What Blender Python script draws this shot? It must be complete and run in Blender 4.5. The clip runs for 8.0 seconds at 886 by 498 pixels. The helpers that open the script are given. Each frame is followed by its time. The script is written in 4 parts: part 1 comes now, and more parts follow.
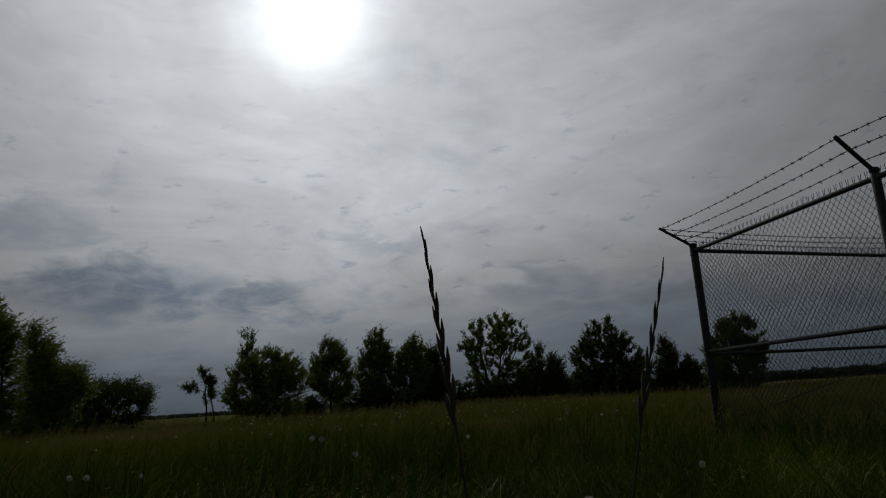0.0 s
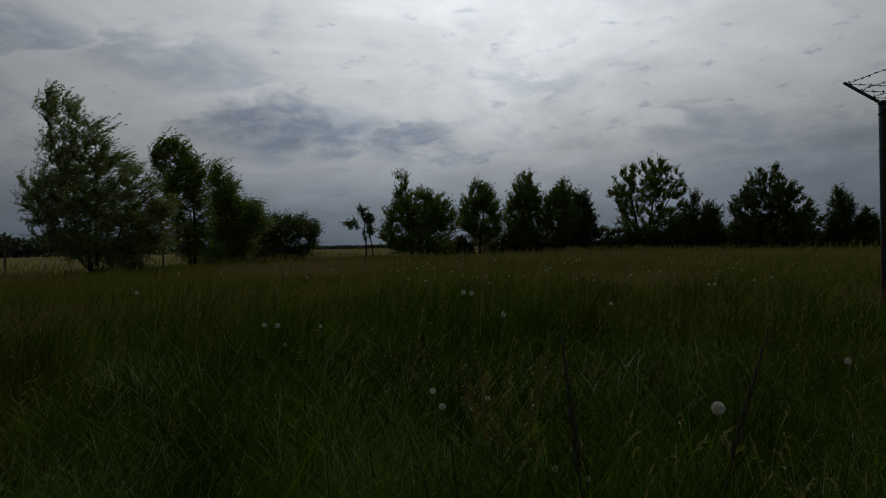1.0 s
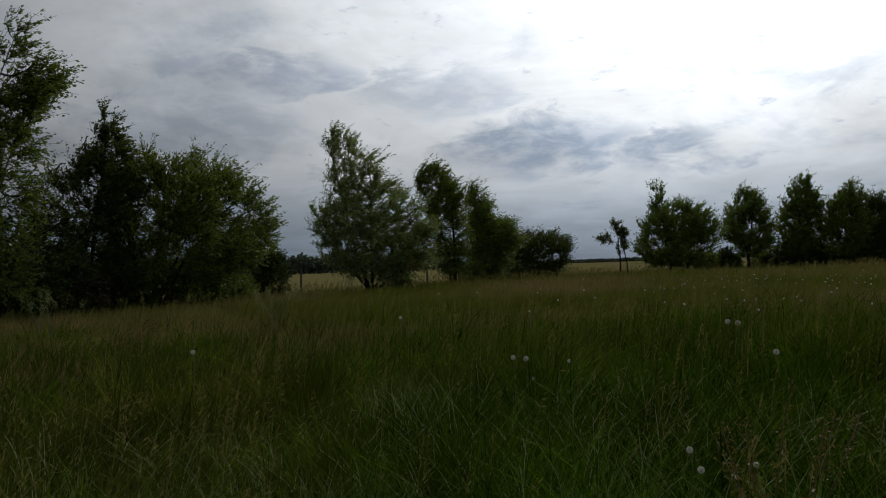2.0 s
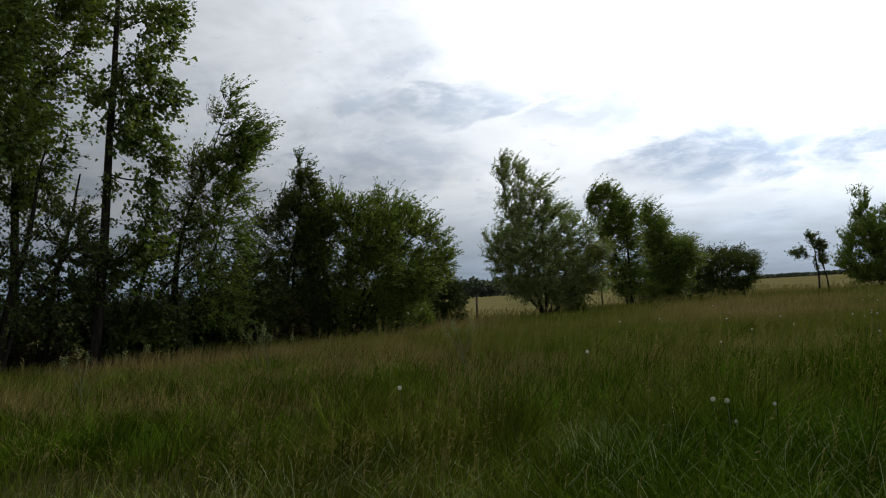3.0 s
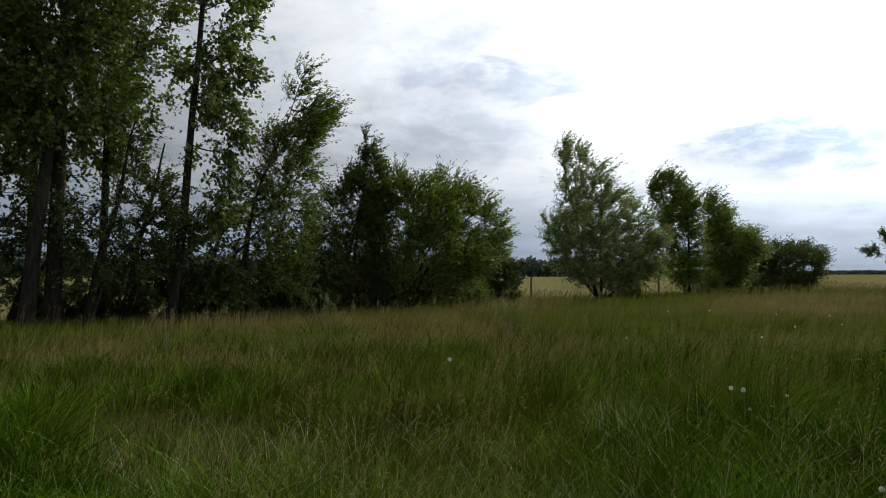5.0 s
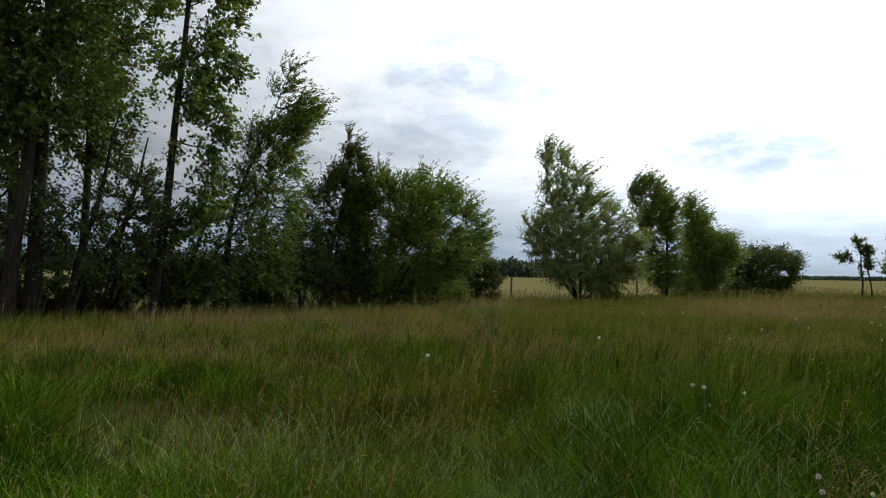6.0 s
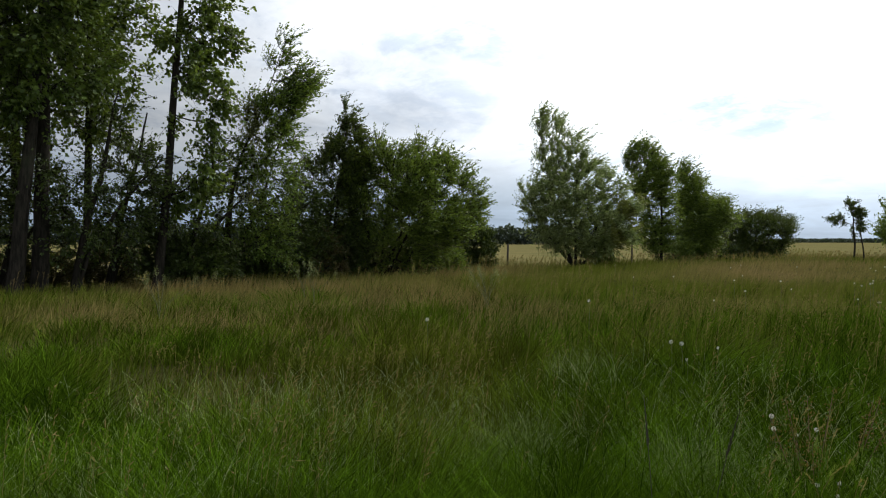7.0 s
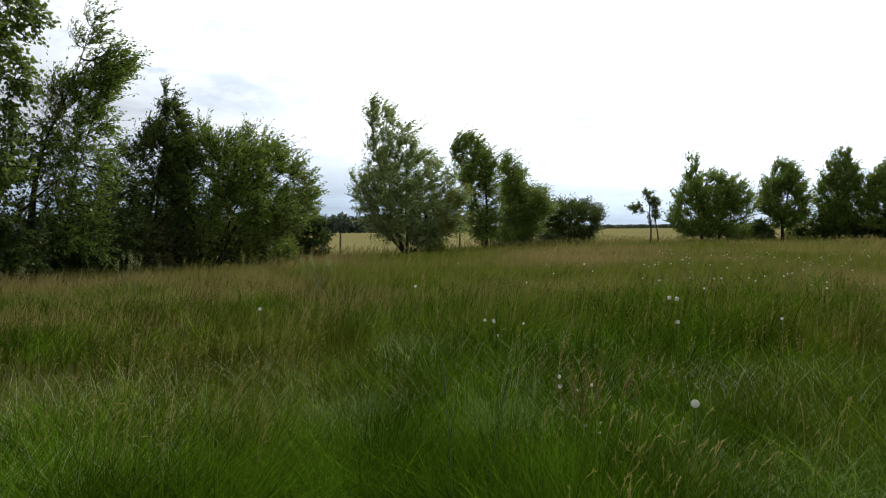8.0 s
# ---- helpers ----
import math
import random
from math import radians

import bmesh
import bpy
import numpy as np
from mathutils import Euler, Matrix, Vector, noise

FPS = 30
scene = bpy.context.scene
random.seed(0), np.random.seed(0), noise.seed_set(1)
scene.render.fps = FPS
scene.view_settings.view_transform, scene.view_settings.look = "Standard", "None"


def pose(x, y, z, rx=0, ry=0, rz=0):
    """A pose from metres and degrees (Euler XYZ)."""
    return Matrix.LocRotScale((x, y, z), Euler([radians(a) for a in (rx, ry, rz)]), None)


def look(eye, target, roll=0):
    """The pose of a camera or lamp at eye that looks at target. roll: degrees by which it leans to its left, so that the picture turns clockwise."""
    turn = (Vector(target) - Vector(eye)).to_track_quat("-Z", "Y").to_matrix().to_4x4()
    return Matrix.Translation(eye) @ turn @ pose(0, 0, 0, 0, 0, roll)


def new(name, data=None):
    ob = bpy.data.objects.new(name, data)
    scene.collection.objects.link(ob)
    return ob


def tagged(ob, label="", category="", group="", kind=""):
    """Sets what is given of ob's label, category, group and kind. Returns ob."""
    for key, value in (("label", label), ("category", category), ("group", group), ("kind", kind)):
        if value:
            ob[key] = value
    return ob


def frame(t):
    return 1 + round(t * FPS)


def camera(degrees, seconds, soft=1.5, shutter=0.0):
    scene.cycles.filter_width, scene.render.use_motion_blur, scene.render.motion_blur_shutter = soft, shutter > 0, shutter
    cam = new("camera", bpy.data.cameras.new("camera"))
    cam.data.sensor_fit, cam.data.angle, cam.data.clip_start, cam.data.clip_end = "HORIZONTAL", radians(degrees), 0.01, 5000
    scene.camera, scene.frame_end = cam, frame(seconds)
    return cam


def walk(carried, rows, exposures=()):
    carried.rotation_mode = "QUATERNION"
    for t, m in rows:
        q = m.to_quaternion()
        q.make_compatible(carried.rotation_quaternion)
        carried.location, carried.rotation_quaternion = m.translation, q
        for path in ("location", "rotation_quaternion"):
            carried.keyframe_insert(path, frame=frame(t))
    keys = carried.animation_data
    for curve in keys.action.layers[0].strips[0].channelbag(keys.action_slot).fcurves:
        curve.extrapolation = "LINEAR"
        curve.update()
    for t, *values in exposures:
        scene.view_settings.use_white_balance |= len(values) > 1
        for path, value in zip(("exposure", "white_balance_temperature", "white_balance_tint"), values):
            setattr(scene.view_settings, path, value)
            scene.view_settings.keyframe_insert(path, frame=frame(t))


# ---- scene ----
cam = camera(66.3, 8.0, soft=1.1)
PATH = [
    (0.0, pose(-0.000, 0.000, 0.646, 102.59, 3.59, 1.95)),
    (0.3, pose(0.023, -0.043, 0.694, 99.02, 1.93, 2.76)),
    (0.5, pose(0.023, -0.072, 0.715, 95.36, 1.34, 4.07)),
    (0.7, pose(0.031, -0.107, 0.764, 92.60, 1.07, 7.68)),
    (1.0, pose(0.024, -0.154, 0.821, 89.76, 1.16, 14.20)),
    (1.5, pose(0.046, -0.156, 0.917, 91.92, 1.75, 24.35)),
    (2.0, pose(0.032, -0.079, 0.926, 91.49, 1.92, 35.36)),
    (2.2, pose(0.045, -0.131, 0.970, 91.90, 1.42, 41.64)),
    (3.5, pose(0.172, -0.482, 1.073, 94.35, 3.17, 51.76)),
    (4.0, pose(0.335, -0.656, 1.098, 94.29, 1.92, 55.87)),
    (4.5, pose(0.451, -0.617, 1.107, 92.57, 0.98, 55.72)),
    (6.0, pose(0.679, -0.716, 1.105, 92.02, -0.89, 52.90)),
    (6.5, pose(0.846, -0.845, 1.130, 89.40, -1.09, 55.42)),
    (7.0, pose(0.956, -0.928, 1.114, 89.34, -0.02, 52.66)),
    (7.5, pose(1.081, -1.043, 1.124, 86.90, 2.74, 45.12)),
    (8.0, pose(1.236, -1.150, 1.132, 88.30, 0.53, 38.65)),
]
# exposure: the picture starts dark against the sun and brightens
EXPOSURES = [(0.0, -2.56), (0.5, -2.45), (1.0, -2.04), (1.5, -1.60), (2.0, -1.20), (2.2, -1.00), (3.5, -0.26), (4.0, -0.28), (4.5, -0.20), (6.0, 0.14), (6.5, 0.20), (7.0, 0.32), (8.0, 0.62)]
walk(cam, PATH, EXPOSURES)

# ---- sky and sun ----
SUN_AZ, SUN_EL = 12.0, 32.0            # degrees, azimuth counted from +y towards -x
SUN_DIR = Vector((-math.sin(radians(SUN_AZ)) * math.cos(radians(SUN_EL)),
                  math.cos(radians(SUN_AZ)) * math.cos(radians(SUN_EL)), math.sin(radians(SUN_EL))))


class Nodes:
    """Short-hand for node trees."""

    def __init__(self, tree):
        self.tree = tree
        tree.nodes.clear()

    def add(self, kind, inputs=(), **settings):
        n = self.tree.nodes.new(kind)
        for key, value in settings.items():
            setattr(n, key, value)
        for key, value in dict(inputs).items():
            self.put(n.inputs[key], value)
        return n

    def put(self, socket, value):
        if isinstance(value, bpy.types.NodeSocket):
            self.tree.links.new(value, socket)
        else:
            socket.default_value = value

    def maths(self, op, a, b=0.0, c=None, clamp=False):
        n = self.tree.nodes.new("ShaderNodeMath")
        n.operation, n.use_clamp = op, clamp
        self.put(n.inputs[0], a)
        self.put(n.inputs[1], b)
        if c is not None:
            self.put(n.inputs[2], c)
        return n.outputs[0]

    def vec(self, op, a, b=(0, 0, 0)):
        n = self.tree.nodes.new("ShaderNodeVectorMath")
        n.operation = op
        self.put(n.inputs[0], a)
        self.put(n.inputs[1], b)
        return n.outputs["Value"] if op in ("DOT_PRODUCT", "LENGTH") else n.outputs[0]

    def ramp(self, x, lo, hi, a=0.0, b=1.0):
        n = self.add("ShaderNodeMapRange", {0: x, 1: lo, 2: hi, 3: a, 4: b})
        n.interpolation_type = "SMOOTHSTEP"
        return n.outputs[0]

    def mix(self, f, a, b, kind="MIX"):
        n = self.tree.nodes.new("ShaderNodeMix")
        n.data_type, n.blend_type = "RGBA", kind
        self.put(n.inputs[0], f)
        self.put(n.inputs[6], a)
        self.put(n.inputs[7], b)
        return n.outputs[2]

    def noise(self, vector, scale, detail=4.0, rough=0.55, distort=0.0):
        return self.add("ShaderNodeTexNoise", {"Vector": vector, "Scale": scale, "Detail": detail, "Roughness": rough, "Distortion": distort}).outputs[0]


BANKS = [(26.2, 9.6, 8.5, 2.8, 0.9), (16.2, 8.7, 5.0, 2.0, 0.8), (48.0, 15.8, 6.5, 2.0, 0.6), (35.0, 14.6, 7.0, 2.2, 0.45), (54.5, 11.5, 10.0, 3.2, 0.5), (-7.0, 8.9, 6.0, 1.6, 0.5),
         (5.2, 13.2, 5.0, 1.3, 0.35), (-15.0, 6.0, 12.0, 3.0, 0.5)]

world = bpy.data.worlds.new("sky")
scene.world = world
world.use_nodes = True
k = Nodes(world.node_tree)
way = k.vec("NORMALIZE", k.add("ShaderNodeTexCoord").outputs["Generated"])
parts = k.add("ShaderNodeSeparateXYZ", {0: way}).outputs
up = k.maths("MAXIMUM", parts[2], 0.0)
flat = k.maths("ADD", up, 0.20)
plane = k.add("ShaderNodeCombineXYZ", {0: k.maths("DIVIDE", parts[0], flat), 1: k.maths("DIVIDE", parts[1], flat), 2: 0.0}).outputs[0]
sky = k.add("ShaderNodeTexSky", sky_type="NISHITA", sun_disc=False, sun_elevation=radians(SUN_EL), sun_rotation=radians(-SUN_AZ), dust_density=2.0)
toward = k.maths("MAXIMUM", k.vec("DOT_PRODUCT", way, tuple(SUN_DIR)), 0.0)
rise = k.ramp(up, 0.0, 0.5)
glow = k.maths("MULTIPLY", k.maths("POWER", toward, 4.6), k.ramp(up, -0.10, 0.30))
halo = k.maths("POWER", toward, 38.0)
disc = k.maths("POWER", toward, 330.0)
light = k.maths("ADD", 0.39, k.maths("MULTIPLY", rise, 0.12))
light = k.maths("ADD", light, k.maths("MULTIPLY", glow, 2.9))
light = k.maths("ADD", light, k.maths("MULTIPLY", halo, 1.3))
light = k.maths("ADD", light, k.maths("MULTIPLY", disc, 6.0))
# sheets of cloud: broad soft banks, streaks and small ragged puffs
bank = k.noise(plane, 0.75, 6.0, 0.58, 0.6)
puff = k.noise(k.vec("ADD", plane, (3.7, 1.9, 0.0)), 3.2, 6.0, 0.62, 0.4)
veil = k.noise(k.vec("ADD", plane, (9.1, 4.3, 0.0)), 1.1, 5.0, 0.6, 0.8)
mass = k.maths("ADD", bank, k.maths("MULTIPLY", puff, 0.28))
dark = k.ramp(mass, 0.66, 0.82)
spot = k.ramp(k.maths("ADD", puff, k.maths("MULTIPLY", bank, 0.3)), 0.72, 0.86)
shade = k.maths("ADD", k.maths("MULTIPLY", dark, 0.55), k.maths("MULTIPLY", spot, 0.25), clamp=True)
shade = k.maths("MULTIPLY", shade, k.ramp(up, 0.15, 0.50, 1.0, 0.40))
# the grey-blue banks that stand over the trees: azimuth, elevation, half width and half height in degrees
turned = k.maths("MULTIPLY", k.maths("ARCTAN2", k.maths("MULTIPLY", parts[0], -1.0), parts[1]), 57.3)
raised = k.maths("MULTIPLY", k.maths("ARCSINE", parts[2]), 57.3)
round_sky = k.add("ShaderNodeCombineXYZ", {0: k.maths("MULTIPLY", turned, 0.16), 1: k.maths("MULTIPLY", raised, 0.42), 2: 0.0}).outputs[0]
ragged = k.noise(round_sky, 1.0, 7.0, 0.6, 0.5)
small = k.noise(k.vec("ADD", round_sky, (7.0, 3.0, 0.0)), 2.2, 6.0, 0.62, 0.3)
wavy = k.maths("MULTIPLY", k.maths("SUBTRACT", ragged, 0.5), 17.0)
specks = k.maths("MULTIPLY", k.ramp(small, 0.58, 0.74), k.maths("MULTIPLY", k.ramp(raised, 2.0, 9.0), k.ramp(raised, 16.0, 30.0, 1.0, 0.15)))
shade = k.maths("MAXIMUM", shade, k.maths("MULTIPLY", specks, 0.55))
for ca, ce, cw, ch, much in BANKS:
    dx = k.maths("DIVIDE", k.maths("SUBTRACT", k.maths("ADD", turned, wavy), ca), cw)
    dy = k.maths("DIVIDE", k.maths("SUBTRACT", k.maths("ADD", raised, k.maths("MULTIPLY", wavy, 0.35)), ce), ch)
    far2 = k.maths("ADD", k.maths("MULTIPLY", dx, dx), k.maths("MULTIPLY", dy, dy))
    shade = k.maths("MAXIMUM", shade, k.maths("MULTIPLY", k.ramp(far2, 0.0, 1.3, 1.0, 0.0), k.maths("MULTIPLY", k.ramp(small, 0.32, 0.62, 0.6, 1.0), min(1.0, much * 1.2))))
shade = k.maths("MULTIPLY", shade, k.ramp(up, 0.02, 0.13, 0.25, 1.0))
tint = k.mix(shade, (0.945, 0.99, 1.045, 1), (0.37, 0.465, 0.61, 1))
low = k.ramp(up, 0.0, 0.17, 1.0, 0.0)
tint = k.mix(k.maths("MULTIPLY", low, 0.85), tint, (0.54, 0.75, 1.02, 1))
light = k.maths("MULTIPLY", light, k.ramp(ragged, 0.34, 0.66, 0.96, 1.05))
light = k.maths("MULTIPLY", light, k.ramp(veil, 0.30, 0.70, 0.84, 1.10))
cloud = k.mix(1.0, tint, light, "MULTIPLY")
clear = k.mix(1.0, sky.outputs[0], (0.08, 0.08, 0.08, 1), "MULTIPLY")
both = k.mix(0.94, clear, cloud)
back = k.add("ShaderNodeBackground", {0: both, 1: 1.0})
k.add("ShaderNodeOutputWorld", {0: back.outputs[0]})

sun = new("sun", bpy.data.lights.new("sun", "SUN"))
sun.data.energy, sun.data.angle, sun.data.color = 2.1, radians(4), (1.0, 0.95, 0.86)
sun.matrix_world = look(SUN_DIR * 100, (0, 0, 0))

# ---- materials ----


def material(name):
    m = bpy.data.materials.new(name)
    m.use_nodes = True
    return m, Nodes(m.node_tree)


def finish(n, shader):
    n.add("ShaderNodeOutputMaterial", {0: shader})


def leafy(name, dark_c, light_c, patch_c, patch=0.4, patch_scale=0.5, through_part=0.35, rough=0.5, gloss=0.2, lit=0.5, clump=0.0):
    """Thin green matter: each leaf its own shade, broad patches of another hue, light that comes through."""
    m, n = material(name)
    pos = n.add("ShaderNodeTexCoord").outputs["Object"]
    one = n.add("ShaderNodeNewGeometry").outputs["Random Per Island"]
    col = n.mix(one, (*dark_c, 1), (*light_c, 1))
    blot = n.ramp(n.noise(pos, patch_scale, 3.0), 0.42, 0.66)
    col = n.mix(n.maths("MULTIPLY", blot, patch), col, (*patch_c, 1))
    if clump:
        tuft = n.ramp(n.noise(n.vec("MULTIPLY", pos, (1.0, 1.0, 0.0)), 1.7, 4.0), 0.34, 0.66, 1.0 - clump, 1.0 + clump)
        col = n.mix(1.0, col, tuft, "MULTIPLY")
    p = n.add("ShaderNodeBsdfPrincipled", {"Base Color": col, "Roughness": rough, "Specular IOR Level": gloss})
    t = n.add("ShaderNodeBsdfTranslucent", {0: n.mix(lit, col, (0.20, 0.26, 0.025, 1))})
    finish(n, n.add("ShaderNodeMixShader", {0: through_part, 1: p.outputs[0], 2: t.outputs[0]}).outputs[0])
    return m


def barky(name, a, b, scale=9.0):
    m, n = material(name)
    pos = n.add("ShaderNodeTexCoord").outputs["Object"]
    long = n.vec("MULTIPLY", pos, (1.0, 1.0, 0.22))
    g = n.noise(long, scale * 2, 6.0, 0.65)
    w = n.noise(pos, 1.3, 3.0)
    col = n.mix(n.ramp(g, 0.35, 0.65), (*a, 1), (*b, 1))
    col = n.mix(n.maths("MULTIPLY", n.ramp(w, 0.5, 0.7), 0.5), col, (0.05, 0.06, 0.03, 1))
    bump = n.add("ShaderNodeBump", {"Strength": 0.6, "Distance": 0.02, "Height": g}).outputs[0]
    finish(n, n.add("ShaderNodeBsdfPrincipled", {"Base Color": col, "Roughness": 0.95, "Specular IOR Level": 0.08, "Normal": bump}).outputs[0])
    return m


def plain(name, a, b, rough, metal=0.0, scale=20.0):
    m, n = material(name)
    pos = n.add("ShaderNodeTexCoord").outputs["Object"]
    g = n.noise(pos, scale, 5.0)
    w = n.noise(pos, scale * 0.1, 3.0)
    col = n.mix(n.maths("MULTIPLY", n.maths("ADD", g, w), 0.5), (*a, 1), (*b, 1))
    r = n.ramp(g, 0.3, 0.7, rough - 0.1, rough + 0.1)
    bump = n.add("ShaderNodeBump", {"Strength": 0.2, "Distance": 0.002, "Height": g}).outputs[0]
    finish(n, n.add("ShaderNodeBsdfPrincipled", {"Base Color": col, "Roughness": r, "Metallic": metal, "Normal": bump}).outputs[0])
    return m


def soil(name, a, b, c):
    m, n = material(name)
    pos = n.add("ShaderNodeTexCoord").outputs["Object"]
    g = n.noise(pos, 14.0, 6.0, 0.7)
    w = n.noise(pos, 0.16, 4.0)
    col = n.mix(n.ramp(g, 0.3, 0.7), (*a, 1), (*b, 1))
    col = n.mix(n.ramp(w, 0.45, 0.65), col, (*c, 1))
    bump = n.add("ShaderNodeBump", {"Strength": 0.7, "Distance": 0.05, "Height": g}).outputs[0]
    finish(n, n.add("ShaderNodeBsdfPrincipled", {"Base Color": col, "Roughness": 1.0, "Specular IOR Level": 0.0, "Normal": bump}).outputs[0])
    return m


M_THATCH = soil("thatch", (0.030, 0.034, 0.010), (0.055, 0.060, 0.016), (0.070, 0.058, 0.025))
M_CROP = soil("ripening_crop", (0.115, 0.100, 0.040), (0.160, 0.136, 0.060), (0.095, 0.094, 0.036))
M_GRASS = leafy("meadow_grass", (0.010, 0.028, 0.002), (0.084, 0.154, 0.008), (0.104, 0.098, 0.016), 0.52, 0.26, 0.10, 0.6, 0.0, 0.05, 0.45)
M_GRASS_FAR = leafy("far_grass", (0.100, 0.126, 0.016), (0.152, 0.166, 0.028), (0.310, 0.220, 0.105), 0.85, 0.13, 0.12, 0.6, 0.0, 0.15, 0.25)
# pale colour stands in for the light that glints on near blades
M_GLINT = leafy("glint_blades", (0.09, 0.15, 0.02), (0.40, 0.43, 0.22), (0.14, 0.20, 0.05), 0.5, 0.6, 0.15, 0.5, 0.06, 0.1)
M_SEED = leafy("seed_heads", (0.13, 0.090, 0.040), (0.27, 0.185, 0.092), (0.13, 0.115, 0.04), 0.4, 0.3, 0.3, 0.6, 0.0)
M_TUFT = leafy("pale_tuft", (0.08, 0.13, 0.03), (0.25, 0.30, 0.13), (0.13, 0.18, 0.06), 0.4, 1.5, 0.2, 0.6, 0.02)
M_POPLAR = leafy("poplar_leaf", (0.040, 0.075, 0.010), (0.120, 0.180, 0.030), (0.105, 0.140, 0.022), 0.4, 0.45, 0.32, 0.42, 0.28)
M_AIRY = leafy("birch_leaf", (0.050, 0.098, 0.014), (0.14, 0.215, 0.036), (0.11, 0.155, 0.026), 0.4, 0.5, 0.36, 0.45, 0.2)
M_WILLOW = leafy("willow_leaf", (0.100, 0.150, 0.045), (0.330, 0.390, 0.180), (0.200, 0.255, 0.060), 0.4, 0.45, 0.45, 0.42, 0.2)
M_BUSH = leafy("sallow_leaf", (0.052, 0.098, 0.012), (0.190, 0.265, 0.046), (0.105, 0.155, 0.022), 0.45, 0.6, 0.36, 0.42, 0.2)
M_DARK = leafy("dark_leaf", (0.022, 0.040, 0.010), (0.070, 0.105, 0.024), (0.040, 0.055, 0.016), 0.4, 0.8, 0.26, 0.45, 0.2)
M_YELLOW = leafy("yellow_leaf", (0.110, 0.130, 0.030), (0.200, 0.210, 0.065), (0.13, 0.15, 0.035), 0.4, 0.5, 0.36, 0.45, 0.2)
M_RUSTY = leafy("rusty_leaf", (0.045, 0.042, 0.015), (0.115, 0.080, 0.035), (0.05, 0.06, 0.02), 0.6, 0.9, 0.25, 0.55, 0.25)
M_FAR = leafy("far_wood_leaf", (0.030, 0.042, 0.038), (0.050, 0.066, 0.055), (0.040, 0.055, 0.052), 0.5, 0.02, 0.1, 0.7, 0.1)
M_BARK = barky("bark", (0.018, 0.016, 0.013), (0.042, 0.037, 0.030))
# fence metal: near-black base colour holds its backlit silhouette against the sky
M_STEEL = plain("weathered_backlit_steel", (0.020, 0.021, 0.023), (0.045, 0.045, 0.046), 0.7, 0.1)
M_WIRE = plain("dull_backlit_wire", (0.020, 0.021, 0.023), (0.045, 0.045, 0.046), 0.7, 0.1)
M_POST = barky("weathered_wood", (0.05, 0.043, 0.034), (0.11, 0.096, 0.078))
M_STEM = plain("green_stem", (0.07, 0.09, 0.025), (0.12, 0.12, 0.05), 0.5, 0.0, 60.0)
M_FLUFF = plain("white_fluff", (0.72, 0.70, 0.62), (0.86, 0.84, 0.76), 0.9, 0.0, 80.0)
M_STRAW = leafy("straw", (0.18, 0.145, 0.035), (0.36, 0.27, 0.09), (0.20, 0.18, 0.05), 0.3, 3.0, 0.3, 0.5, 0.2)
M_RUSTY_STEM = plain("rusty_stem", (0.10, 0.055, 0.03), (0.16, 0.10, 0.05), 0.7, 0.0, 40.0)
M_RUST_SEED = leafy("rust_seed", (0.10, 0.05, 0.018), (0.19, 0.10, 0.035), (0.16, 0.12, 0.05), 0.3, 4.0, 0.25, 0.6, 0.15)
M_PALE = leafy("pale_flowers", (0.10, 0.12, 0.045), (0.22, 0.23, 0.12), (0.13, 0.15, 0.06), 0.3, 2.0, 0.3, 0.6, 0.2)
M_STALK = plain("rye_stalk", (0.022, 0.018, 0.010), (0.045, 0.036, 0.02), 0.55, 0.0, 60.0)

# ---- mesh helpers ----
RNG = np.random.default_rng(7)


def mesh_of(name, verts, faces, mat, smooth=False):
    """A mesh out of computed arrays of corners and equal-sided faces."""
    verts, faces = np.asarray(verts, np.float32), np.asarray(faces, np.int32)
    me = bpy.data.meshes.new(name)
    me.vertices.add(len(verts))
    me.vertices.foreach_set("co", verts.ravel())
    n, s = faces.shape
    me.loops.add(n * s)
    me.loops.foreach_set("vertex_index", faces.ravel())
    me.polygons.add(n)
    me.polygons.foreach_set("loop_start", np.arange(0, n * s, s, dtype=np.int32))
    if smooth:
        me.polygons.foreach_set("use_smooth", np.ones(n, bool))
    me.materials.append(mat)
    me.update(calc_edges=True)
    return me


def piece(name, verts, faces, mat, parent=None, label="", smooth=False):
    ob = new(name, mesh_of(name, verts, faces, mat, smooth))
    ob.parent = parent
    return tagged(ob, label) if label else ob


def unit(v):
    return v / np.maximum(np.linalg.norm(v, axis=-1, keepdims=True), 1e-9)


def tubes(lines, sides=5):
    """Tapered tubes along lines, an array (n, rings, 4) of x, y, z, radius. Quads."""
    lines = np.asarray(lines, float)
    n, r, _ = lines.shape
    p, rad = lines[..., :3], lines[..., 3]
    d = unit(np.gradient(p, axis=1))
    ref = np.where(np.abs(d[..., 2:3]) > 0.9, np.array([1.0, 0, 0]), np.array([0, 0, 1.0]))
    a = unit(np.cross(d, ref))
    b = np.cross(d, a)
    ang = np.arange(sides) * 2 * math.pi / sides
    ring = a[:, :, None] * np.cos(ang)[None, None, :, None] + b[:, :, None] * np.sin(ang)[None, None, :, None]
    v = p[:, :, None] + ring * rad[:, :, None, None]
    i = np.arange(n)[:, None, None] * r * sides + np.arange(r - 1)[None, :, None] * sides
    s, s2 = np.arange(sides), (np.arange(sides) + 1) % sides
    f = np.stack([i + s, i + s2, i + s2 + sides, i + s + sides], -1)
    return v.reshape(-1, 3), f.reshape(-1, 4)


def join(bits):
    vs, fs, k0 = [], [], 0
    for v, f in bits:
        vs.append(v)
        fs.append(f + k0)
        k0 += len(v)
    return np.concatenate(vs), np.concatenate(fs)


